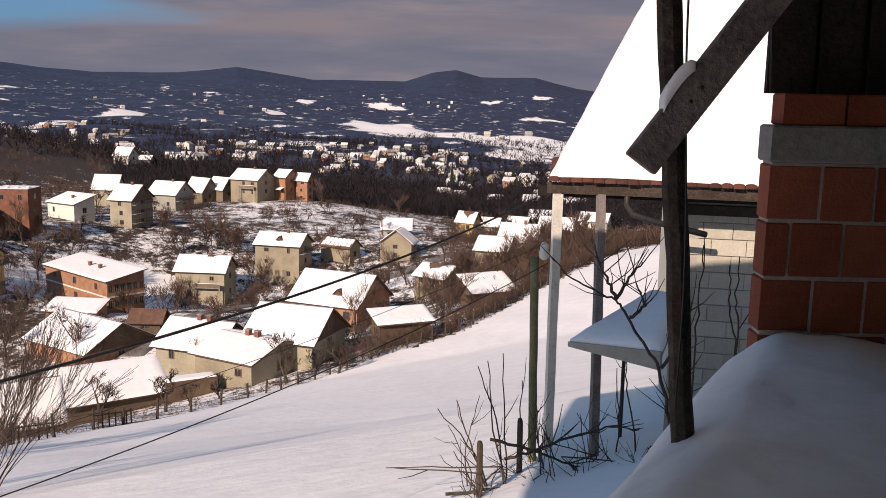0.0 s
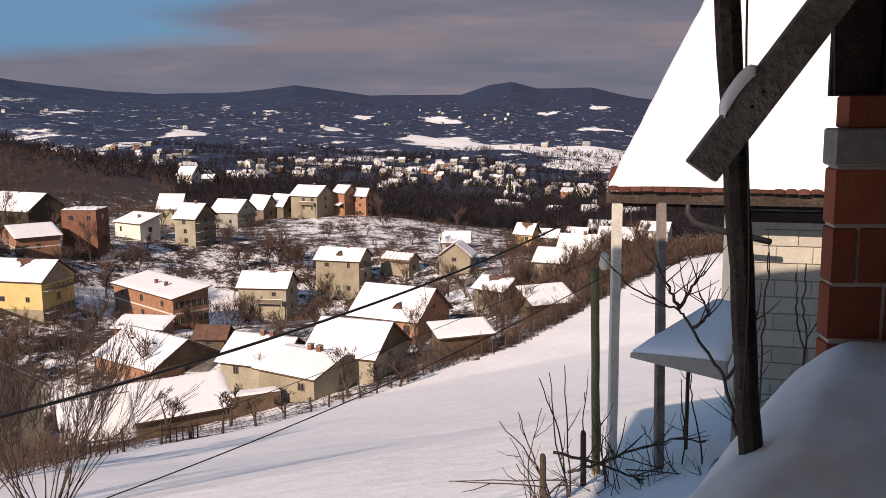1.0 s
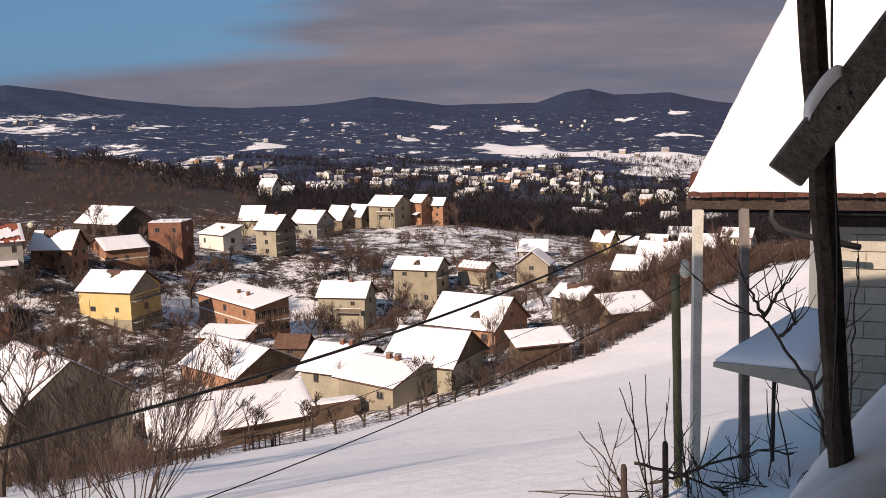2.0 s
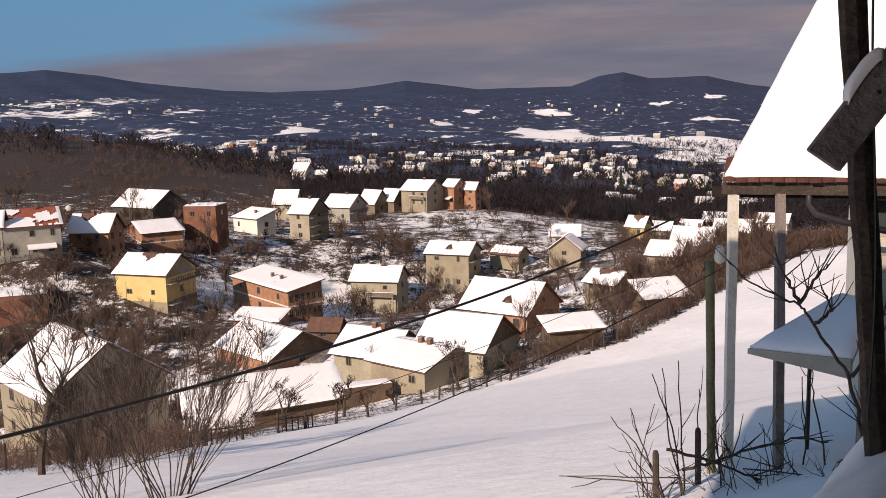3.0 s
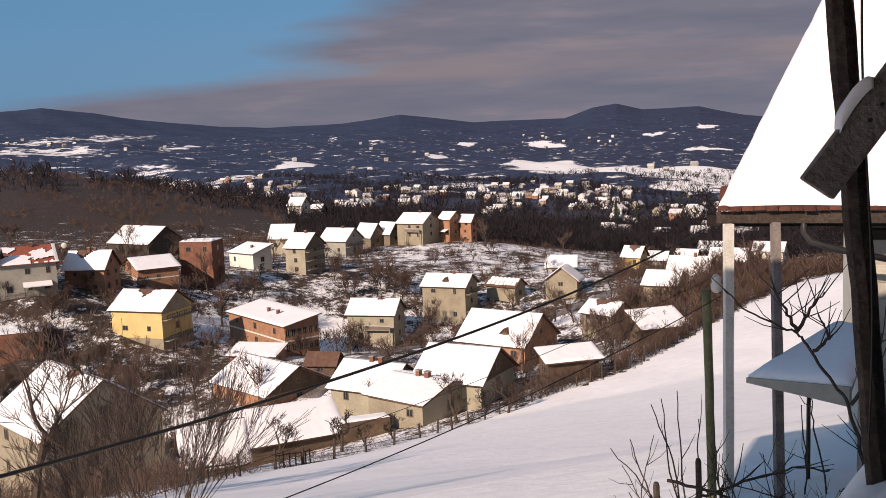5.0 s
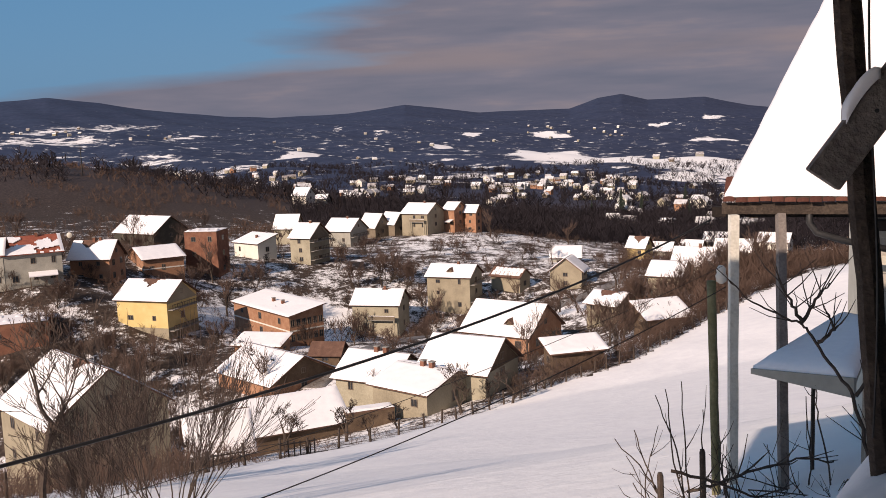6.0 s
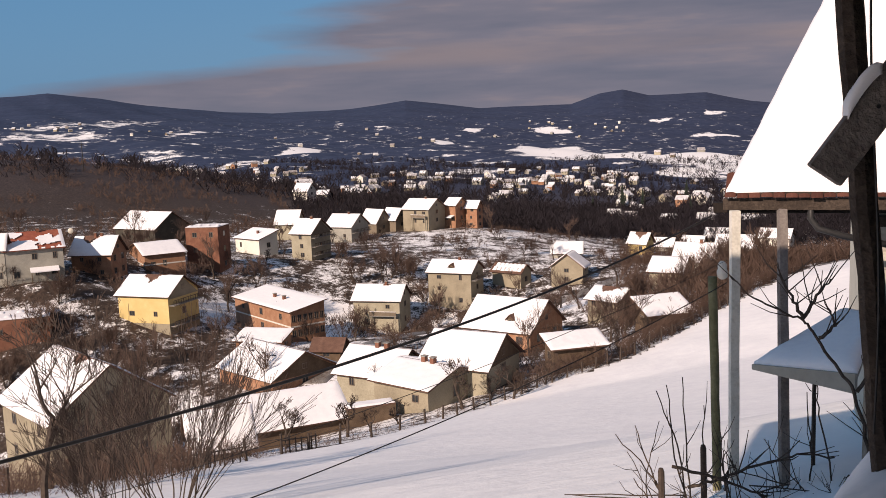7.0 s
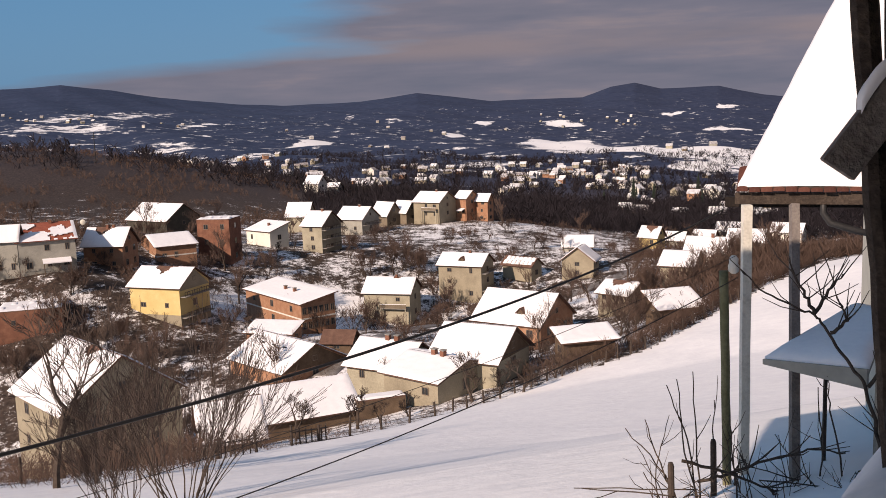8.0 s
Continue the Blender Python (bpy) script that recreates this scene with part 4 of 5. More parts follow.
house(11.5, 154.3, -34, 12.7, 11.6, -34.1, 3.4, 4.2, "L", BRICK, "orange brick house with a big snowy roof and a dormer", (3, 1), dormer=True, side=2, chimney=0)
house(2.9, 108.8, -29, 8.6, 9.0, -26.7, 2.0, 3.0, "L", PL_CREAM, "cream house under a wide steep snowy roof with a brown gable", (2, 1), chimney=0, gable_mat=PL_BROWN)
house(-2.2, 105.0, -40, 8.2, 9.8, -28.5, 2.8, 1.4, "L", PL_TAN, "low tan wing under a broad snowy roof", (2, 1), chimney=2)
house(-8.5, 117.5, -30, 8.5, 8.0, -30.3, 2.4, 2.6, "L", PL_CREAM, "low cream house behind with a broad snowy roof", (2, 1), chimney=2)
house(-27.6, 147.5, -45, 14.8, 12.5, -37.3, 2.4, 3.3, "L", BRICK, "orange brick house with a long snowy roof slope and brown gable", (2, 1), skylights=True, gable_mat=PL_BROWN)
house(-19.5, 152.7, -12, 4.8, 4.1, -35.4, 2.0, 1.5, "L", PL_BROWN, "brown house with a bare tiled roof", (1, 1), snow=False)
house(-16.8, 98.6, 24, 10.5, 4.4, -29.7, 1.2, 2.7, "shed", PL_BROWN, "long dark shed with a snowy lean-to roof", (0, 1))
house(-8.7, 99.7, 20, 5.5, 1.6, -29.0, 1.5, 0.4, "flat", PL_BROWN, "low dark shed with a thin snow cap", (0, 1))
house(-19.6, 76.1, 22, 4.7, 4.0, -23.9, 1.4, 2.5, "L", PL_CREAM, "low cream outhouse with a snowy roof and open eaves", (3, 1))
house(-40.8, 101.4, -46, 13.8, 13.2, -32.8, 7.1, 4.7, "L", PL_TAN, "beige rendered gable house with a snowy roof", (2, 2), bare=.1, side=2, chimney=0)
house(-84.5, 190.1, 26, 10.6, 17.2, -25.2, 6.7, 2.6, "L", PL_GREY, "grey house with a snowy roof worn bare to red tiles", (3, 2), bare=.27, chimney=1, porch=True)
house(-88.4, 181.5, 12, 5.0, 4.2, -25.3, 7.5, 2.6, "L", PL_GREY, "grey house with a dark roof", (2, 2))
house(-73.8, 197.9, -6, 8.7, 7.4, -26.9, 5.5, 3.3, "L", BRICK, "unplastered orange brick house with a snowy roof", (2, 2), bare=.12, side=2, chimney=2)
house(-67.7, 218.0, 31, 9.2, 15.4, -28.8, 4.6, 2.0, "L", BRICK, "long orange brick house with a white band and snowy roof", (3, 1), side=1, band=True)
house(-96.3, 308.1, -33, 19.4, 14.5, -30.0, 2.6, 4.9, "L", PL_DARK, "dark timbered house with a snowy roof", (2, 1), bare=.06)
house(-57.4, 226.6, -10, 8.3, 7.1, -31.0, 11.1, 1.4, "flat", BRICKDK, "unfinished dark brick house with snow on its open floors", (2, 3), lumps=True)
house(-51.5, 255.8, -42, 10.7, 6.3, -30.2, 3.6, 2.2, "shed", PL_WHITE, "white house with a low snowy mono-pitch roof", (2, 1), chimney=1)
house(-35.7, 251.7, -26, 6.3, 9.6, -32.0, 7.2, 3.4, "L", PL_CREAM, "cream house with a snowy roof and stacked balconies", (1, 3), balcony=3, chimney=1, gable_mat=PL_GREYBR)
house(-51.8, 316.5, -15, 8.0, 6.8, -34.5, 5.8, 4.2, "L", PL_CREAM, "cream house with a snowy roof", (2, 1))
house(-30.7, 300.4, -27, 9.7, 10.4, -35.1, 6.5, 3.5, "L", PL_GREY, "grey house with a snowy roof and side balcony", (2, 1), balcony=1, chimney=1)
house(-23.0, 323.7, -44, 8.1, 6.8, -34.1, 3.9, 4.2, "L", PL_GREYBR, "grey-brown house with a snowy gable roof", (1, 1), side=1)
house(-16.3, 324.9, -44, 6.9, 5.9, -33.8, 4.3, 3.6, "L", PL_GREYBR, "grey-brown house with a snowy gable roof", (1, 1), side=1)
house(-5.9, 320.2, -32, 10.4, 10.7, -31.4, 5.6, 3.1, "L", PL_TAN, "tan three-storey house with loggias and a snowy roof", (3, 2), front_balcony=True, chimney=1)
house(5.2, 324.3, -35, 4.6, 7.4, -31.7, 6.3, 2.3, "L", BRICK, "orange brick house with a snowy porch roof", (2, 2), porch=True)
house(11.6, 324.5, -33, 4.5, 3.9, -33.9, 7.4, 2.2, "L", BRICK, "narrow orange brick house with snow on the roof", (1, 3), side=1)
house(29.7, 161.1, -44, 6.2, 6.5, -30.2, 1.8, 1.7, "L", PL_TAN, "low tan house with an uneven snowy roof", (2, 1), bare=.12)
house(42.7, 172.0, -30, 5.9, 7.7, -28.0, 2.5, 2.1, "L", PL_CREAM, "cream house with a smooth snowy roof", (1, 1))
house(53.4, 192.7, -30, 8.1, 6.9, -29.6, 2.6, 3.2, "L", PL_WHITE, "white house with a snowy roof", (2, 1), chimney=1)
house(87.9, 275.4, -28, 10.2, 8.6, -39.4, 2.8, 3.2, "L", PL_WHITE, "white house with a long snowy roof", (2, 1))
house(58.4, 270.5, -41, 5.7, 4.8, -37.4, 3.7, 2.7, "L", PL_YELLOW, "small yellow house with a snowy roof", (2, 1), bare=.1)
house(70.1, 291.4, -29, 6.7, 5.7, -39.7, 1.8, 2.3, "L", PL_GREY, "small grey house with a snowy roof", (2, 1))
house(80.9, 295.5, -35, 6.6, 5.6, -40.7, 2.2, 2.6, "L", PL_CREAM, "small cream house with a snowy roof", (2, 1))
house(100.2, 333.4, -31, 8.6, 7.3, -43.8, 2.5, 2.9, "L", PL_CREAM, "small cream house with a snowy roof", (2, 1))
house(115.5, 317.6, -32, 9.9, 8.4, -43.7, 3.6, 2.7, "L", PL_WHITE, "small white house with a snowy roof", (2, 1))
house(149.2, 454.1, -33, 11.2, 9.6, -50.3, 4.6, 4.1, "L", PL_YELLOW, "small yellow house with a snowy roof", (2, 1))
house(15.4, 108.7, 14, 6.5, 2.9, -25.8, 2.0, 1.2, "shed", PL_BROWN, "open dark shed with a snowy roof", (0, 1))
house(31.2, 130.2, 16, 6.8, 4.1, -25.4, 0.6, 2.0, "shed", PL_BROWN, "low shed under snow beside the fence", (0, 1))
house(-77.8, 167.1, 17, 11.0, 9.3, -33.2, 4.4, 2.2, "flat", BRICKDK, "low red brick ruin with snow on top", (2, 1), lumps=True)
house(-69.2, 475.0, -30, 8.8, 7.5, -35.6, 6.9, 3.8, "L", PL_WHITE, "white house with a snowy roof", (1, 2))
house(-64.2, 492.9, -8, 10.5, 9.0, -36.9, 4.8, 2.0, "L", PL_GREY, "grey house with a snowy roof", (3, 1))
house(-55.2, 601.7, -17, 11.7, 10.0, -44.8, 5.1, 2.5, "L", PL_TAN, "tan house with a snowy roof", (3, 1))

# ---- trees and brush ----
def grow(g, twigs, p, d, length, radius, depth, rnd, spread=0.55, up=0.12, fork=3, sides=5, droop=0.0, least=0.004):
    """A bare branch that bends and forks; thin ends go to twigs."""
    n = 4 if depth > 1 else 3
    pts, rad = [p.copy()], [radius]
    for i in range(n):
        d = (d + Vector((rnd.uniform(-1, 1), rnd.uniform(-1, 1), rnd.uniform(-0.6, 0.8) + up - droop)) * 0.16).normalized()
        p = p + d * (length / n)
        pts.append(p.copy())
        rad.append(max(radius * (1 - 0.4 * (i + 1) / n), least))
    (g if depth > 2 else twigs).tube(pts, rad, sides if depth > 2 else 3)
    if depth <= 0:
        return
    for k in range(fork + (1 if depth <= 2 else 0)):
        at = rnd.uniform(0.35, 1.0) if k else 1.0
        i = min(int(at * n), n - 1)
        q = pts[i].lerp(pts[i + 1], at * n - i)
        a = Vector((rnd.uniform(-1, 1), rnd.uniform(-1, 1), rnd.uniform(-0.3, 0.9)))
        nd = (d * (1 - spread * 0.6) + a * spread).normalized()
        grow(g, twigs, q, nd, length * rnd.uniform(0.55, 0.8), rad[-1] * (0.92 if k == 0 else 0.72), depth - 1, rnd, spread, up, fork, sides, droop, least)


def bare_tree(seed, tall, thick, depth=4, fork=3, spread=0.55, stems=1, lean=0.1, trunk=0.34, least=0.004, crown=None):
    """Meshes of a leafless tree: trunk with limbs, and its crown of twigs."""
    rnd = random.Random(seed)
    g, t = Geo(), Geo()
    for s in range(stems):
        a = rnd.uniform(0, 6.28)
        d = Vector((math.cos(a) * lean * (3 if stems > 1 else 1), math.sin(a) * lean * (3 if stems > 1 else 1), 1)).normalized()
        off = Vector((math.cos(a), math.sin(a), 0)) * (0.35 if stems > 1 else 0) * rnd.uniform(0.2, 1)
        grow(g, t, Vector((0, 0, -0.3)) + off, d, tall * trunk * rnd.uniform(0.9, 1.1), thick * (1 if stems == 1 else rnd.uniform(0.6, 1)), depth, rnd, spread, 0.14, fork, 5, 0.0, least)
    return g.mesh("trunk", BARK), t.mesh("crown", crown or TWIG)


def plant(meshes, x, y, turn, size, label, group="", name="tree", z=None):
    top = thing(name, pose(x, y, height(x, y) if z is None else z, 0, 0, turn) @ Matrix.Diagonal((size, size, size, 1)), label, "tree" if name == "tree" else "shrub", group)
    part("trunk", meshes[0], None, top)
    part("crown", meshes[1], None, top)
    return top


ORCHARD = [bare_tree(s, 5.6, 0.13, 5, 3, 0.66, 1, 0.2, 0.25, 0.011) for s in (3, 8, 15)]
TALL = [bare_tree(s, 8.5, 0.16, 4, 4, 0.5, 1, 0.08, 0.32, 0.014, TWIGBR) for s in (21, 22, 29)]
BUSHY = [bare_tree(s, 4.2, 0.05, 4, 3, 0.45, 6, 0.16, 0.36, 0.011, TWIGBR) for s in (31, 37, 44)]

# fruit trees along the fence and between the houses
for i, (x, y, s) in enumerate(((-15.3, 84.0, 1.45), (-9.6, 84.5, 1.55), (1.6, 97.0, 1.75), (4.6, 99.4, 1.2), (7.0, 97.0, 1.5), (11.0, 101.5, 1.2), (-18.6, 65.0, 1.0), (-5.4, 95.5, 1.0), (22.4, 124.0, 1.6), (28.0, 130.0, 1.5), (18.4, 117.0, 1.4), (33.5, 137.0, 1.4), (-8.2, 92.0, 0.9), (14.5, 108.0, 1.0))):
    plant(ORCHARD[i % 3], x, y, i * 77, s, "leafless fruit tree standing in the snow by the fence", "fruit trees along the fence")
# the large tree and the many-stemmed shrub at the foot of the slope
plant(bare_tree(52, 10.5, 0.17, 5, 3, 0.55, 1, 0.1, 0.34, 0.013), -20.0, 43.6, 40, 1.2, "tall leafless tree with dark spreading limbs before a house")
plant(bare_tree(63, 3.5, 0.024, 3, 3, 0.26, 17, 0.14, 0.55, 0.005), -5.5, 17.4, 0, 0.90, "large leafless many-stemmed shrub rising from the snow", name="shrub")
plant(bare_tree(67, 3.2, 0.020, 3, 4, 0.28, 8, 0.13, 0.5, 0.005), -8.9, 22.5, 90, 0.9, "leafless many-stemmed shrub on the slope", name="shrub")
plant(bare_tree(71, 7.5, 0.10, 4, 4, 0.5, 1, 0.12, 0.32, 0.011), -18.4, 44.5, 10, 1.25, "leafless dark tree before a house")
plant(bare_tree(73, 6.0, 0.08, 4, 4, 0.5, 2, 0.10, 0.34, 0.011), -15.4, 43.5, 80, 1.15, "leafless dark tree at the field's corner")
plant(bare_tree(77, 3.0, 0.02, 3, 3, 0.3, 9, 0.14, 0.5, 0.005), -7.2, 19.0, 30, 0.9, "leafless many-stemmed shrub on the slope", name="shrub")
rnd = random.Random(5)
for i in range(230):
    az, d = rnd.uniform(-27, 20), rnd.uniform(112, 340)
    x, y = d * math.sin(radians(az)), d * math.cos(radians(az))
    if y < fence_y(x) + 4:
        continue
    kind = rnd.choice((ORCHARD, TALL, BUSHY, BUSHY))
    plant(rnd.choice(kind), x, y, rnd.uniform(0, 360), rnd.uniform(0.9, 1.7) * (0.8 if d < 150 else 1.0), "leafless brown tree among the village houses", "bare trees in the village")


for i, (x, y, s) in enumerate(((-14.0, 236.6, 2.6), (-9.5, 233.0, 2.0), (-3.2, 218.0, 2.2), (-21.6, 230.9, 2.0), (-71.5, 163.0, 2.0), (-42.4, 170.5, 1.5), (-45.4, 222.4, 1.8), (-27.7, 243.1, 2.0), (13.4, 236.0, 1.6), (34.4, 158.0, 1.8), (36.5, 148.0, 1.7),
                               (-74.5, 152.0, 2.0), (-52.5, 152.0, 1.8), (-60.0, 160.0, 1.7), (-38.1, 172.0, 1.3), (-25.7, 172.0, 1.3), (-8.8, 156.4, 1.4), (28.0, 150.0, 1.7), (45.0, 160.0, 2.0), (52.0, 170.0, 2.1), (58.0, 165.0, 2.1), (40.0, 150.0, 1.8))):
    plant(BUSHY[i % 3], x, y, i * 61, s, "large leafless brown bush among the houses", "large bushes in the village", "shrub")


def fir_tree(tall, seed):
    rnd = random.Random(seed)
    g = Geo()
    k = 9
    for i in range(k):
        z = tall * (0.08 + 0.92 * i / k)
        r = tall * 0.2 * (1 - i / k) + 0.12
        n = 9
        v = [(0, 0, z + tall * 0.16)]
        for j in range(n * 2):
            a = math.pi * j / n + i
            q = r * (rnd.uniform(0.85, 1.1) if j % 2 else 0.55)
            v.append((q * math.cos(a), q * math.sin(a), z - (0.3 if j % 2 else 0.0)))
        g.add(v, [(0, 1 + j, 1 + (j + 1) % (n * 2)) for j in range(n * 2)])
    return Geo().tube([(0, 0, -0.5), (0, 0, tall * 0.9)], [0.18, 0.04], 6).mesh("trunk", BARK), g.mesh("crown", FIR)


FIRS = [fir_tree(15, 1), fir_tree(12, 2)]
for i, (x, y, s) in enumerate(((102.0, 520.0, 1.15), (117.0, 536.0, 1.2), (106.0, 532.0, 0.8), (135.0, 500.0, 0.9), (150.0, 480.0, 0.8), (92.0, 560.0, 0.8), (170.0, 640.0, 1.0), (-130.0, 620.0, 0.8), (-60.0, 700.0, 0.8))):
    plant(FIRS[i % 2], x, y, i * 50, s, "dark green fir tree in the valley", "firs in the valley")


def make_brush(name, label, count, place, low, tall, seed, slivers=10, thin=0.03, mat=SCRUB):
    """Many bare bushes: stems, and a loose crown of thin twig slivers, over ground given by place(rnd)."""
    rnd = random.Random(seed)
    v, f = [], []
    for i in range(count):
        spot = place(rnd)
        if spot is None:
            continue
        x, y, size = spot
        z = height(x, y) - 0.1
        h = rnd.uniform(low, tall) * size
        wide = h * rnd.uniform(0.28, 0.5)
        for b in range(slivers):
            a, q, e = rnd.uniform(0, 6.28), rnd.random() ** 0.5, rnd.random()
            r = wide * q * (0.35 + 0.65 * math.sin(math.pi * min(e * 0.75 + 0.2, 1)))
            cx, cy, cz = x + r * math.cos(a), y + r * math.sin(a), z + h * (0.08 + 0.86 * e)
            n = h * rnd.uniform(0.16, 0.34)
            dx, dy, dz = math.cos(a) * 0.7 + rnd.uniform(-0.6, 0.6), math.sin(a) * 0.7 + rnd.uniform(-0.6, 0.6), rnd.uniform(0.2, 1.3)
            m = n / math.sqrt(dx * dx + dy * dy + dz * dz)
            dx, dy, dz = dx * m, dy * m, dz * m
            w = thin * h * rnd.uniform(0.6, 1.3)
            k = len(v)
            v += [(cx - dx - w, cy - dy, cz - dz), (cx - dx + w, cy - dy, cz - dz), (cx + dx + w * 0.6, cy + dy, cz + dz), (cx + dx - w * 0.6, cy + dy, cz + dz)]
            f.append((k, k + 1, k + 2, k + 3))
    me = bpy.data.meshes.new(name)
    me.from_pydata(v, [], f)
    me.materials.append(mat)
    tagged(new(name, me), label, "brush", kind="stuff")


def polar(rnd, a0, a1, d0, d1, size=1.0):
    a, d = radians(rnd.uniform(a0, a1)), d0 + (d1 - d0) * rnd.random()
    return d * math.sin(a), d * math.cos(a), size


def by_fence(rnd):
    x = rnd.choice((rnd.uniform(8, 60), rnd.uniform(-30, 60), rnd.uniform(20, 60)))
    return x, float(fence_y(x)) + abs(rnd.gauss(0.5, 3.0)) + 0.3, 0.5 if x < 8 else 1.0


def clumps(rnd, a0, a1, d0, d1, scale, cut, size=1.0):
    """Places where the brush grows in clumps."""
    x, y, s = polar(rnd, a0, a1, d0, d1)
    if noise.noise((x / scale, y / scale, 1.7)) < cut or y < fence_y(x) + 2:
        return None
    return x, y, size


make_brush("brush_fence", "brown leafless brush along the fence", 850, by_fence, 1.0, 2.6, 1, 16, 0.012)
make_brush("brush_corner", "brown leafless brush at the field corner", 420, lambda r: (r.uniform(-31, -15), r.uniform(46, 74), 1.0), 0.8, 2.4, 8, 18, 0.009)
make_brush("brush_village", "brown leafless brush between the houses", 12000, lambda r: clumps(r, -29, 22, 105, 345, 9, 0.04), 0.5, 2.0, 2, 16, 0.016)
make_brush("brush_bank", "dense brown thicket on the village edge", 1700, lambda r: clumps(r, -29, -10, 110, 200, 12, -0.05), 0.6, 2.2, 7, 18, 0.014)
make_brush("brush_hill", "low brown scrub on the rounded hill", 9000, lambda r: clumps(r, -30, -6, 330, 640, 16, 0.0), 1.0, 3.2, 3, 9, 0.03)
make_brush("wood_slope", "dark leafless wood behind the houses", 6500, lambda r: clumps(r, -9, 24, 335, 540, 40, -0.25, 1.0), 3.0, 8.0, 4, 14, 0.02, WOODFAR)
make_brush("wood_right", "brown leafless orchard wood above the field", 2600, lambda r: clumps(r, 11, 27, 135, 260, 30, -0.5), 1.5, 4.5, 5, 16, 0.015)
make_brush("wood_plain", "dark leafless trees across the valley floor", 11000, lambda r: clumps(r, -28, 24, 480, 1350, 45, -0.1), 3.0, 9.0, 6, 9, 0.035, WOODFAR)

# ---- far village ----
def far_house_meshes(W, D, H, R, mat):
    g = Geo().box(-W / 2, W / 2, -D / 2, D / 2, -3, H)
    for s in (-1, 1):
        x = s * W / 2
        g.add([(x, -D / 2, H), (x, D / 2, H), (x, 0, H + R), (x - s * 0.2, 0, H + R)], [(0, 1, 2), (0, 2, 3)])
    r = Geo()
    for s in (-1, 1):
        a, b = Vector((-W / 2 - 0.4, s * (D / 2 + 0.5), H - 0.3)), Vector((W / 2 + 0.4, s * (D / 2 + 0.5), H - 0.3))
        c, d = Vector((W / 2 + 0.4, 0, H + R)), Vector((-W / 2 - 0.4, 0, H + R))
        t = Vector((0, 0, 0.35))
        r.add([a, b, c, d, a + t, b + t, c + t, d + t], [(0, 1, 2, 3), (4, 5, 6, 7), (0, 1, 5, 4), (1, 2, 6, 5), (3, 0, 4, 7)])
    w = [Geo().box(x - 0.6, x + 0.6, -D / 2 - 0.05, -D / 2, H * 0.5, H * 0.5 + 1.3).mesh("window", GLASS) for x in (-W * 0.25, W * 0.25)]
    return g.mesh("wall", mat), r.mesh("roof", SNOWTHIN), w


FAR = [far_house_meshes(w, d, h, r, m) for w, d, h, r, m in ((10, 8, 5, 3, PL_CREAM), (9, 9, 6, 3.2, PL_WHITE), (12, 8, 4, 2.6, PL_TAN), (9, 7, 5.5, 2.6, BRICK), (11, 9, 5, 3.4, PL_GREY), (8, 8, 4, 3, PL_GREYBR))]
FAR_PALE = [FAR[0], FAR[1], FAR[4], FAR[5]]
rnd = random.Random(12)
FAR_SPOTS = ((4.0, 12.0, 700, 1080, 70, 0.68), (-6.0, 5.0, 640, 1050, 48, 0.68), (10.0, 19.0, 430, 820, 34, 0.75), (-18.0, -8.0, 800, 1250, 34, 0.7), (-27.0, -14.0, 1800, 2600, 20, 0.75), (4.0, 12.0, 2300, 2750, 14, 0.75),
             (-12.0, 4.0, 1500, 2700, 10, 0.7), (13.0, 22.0, 900, 1500, 8, 0.9), (-12.0, -4.0, 560, 760, 6, 0.9))
for a0, a1, d0, d1, count, size in FAR_SPOTS:
    for i in range(count):
        a, d = radians(rnd.uniform(a0, a1)), rnd.uniform(d0, d1)
        x, y = d * math.sin(a), d * math.cos(a)
        wall, roof, wins = rnd.choice(FAR if d < 1500 else FAR_PALE)
        s = size * rnd.uniform(0.8, 1.15)
        h = thing("house", pose(x, y, height(x, y), 0, 0, -math.degrees(a) + rnd.choice((-35, -20, -10, 15, 60))) @ Matrix.Diagonal((s, s, s, 1)), "distant village house under a snowy roof", "house", "distant village houses")
        part("wall", wall, None, h)
        part("roof", roof, None, h, "snow-covered roof")
        if d < 1100:
            for w in wins:
                part("window", w, None, h)

mast = thing("lattice_mast", pose(-178.0, 467.0, height(-178, 467)), "thin steel mast on the scrub hill", "mast")
part("shaft", Geo().tube([(0, 0, -1), (0, 0, 15.5)], [0.35, 0.16], 6), METAL, mast)
part("crossarm", Geo().box(-1.2, 1.2, -0.12, 0.12, 13.2, 13.5), METAL, mast)

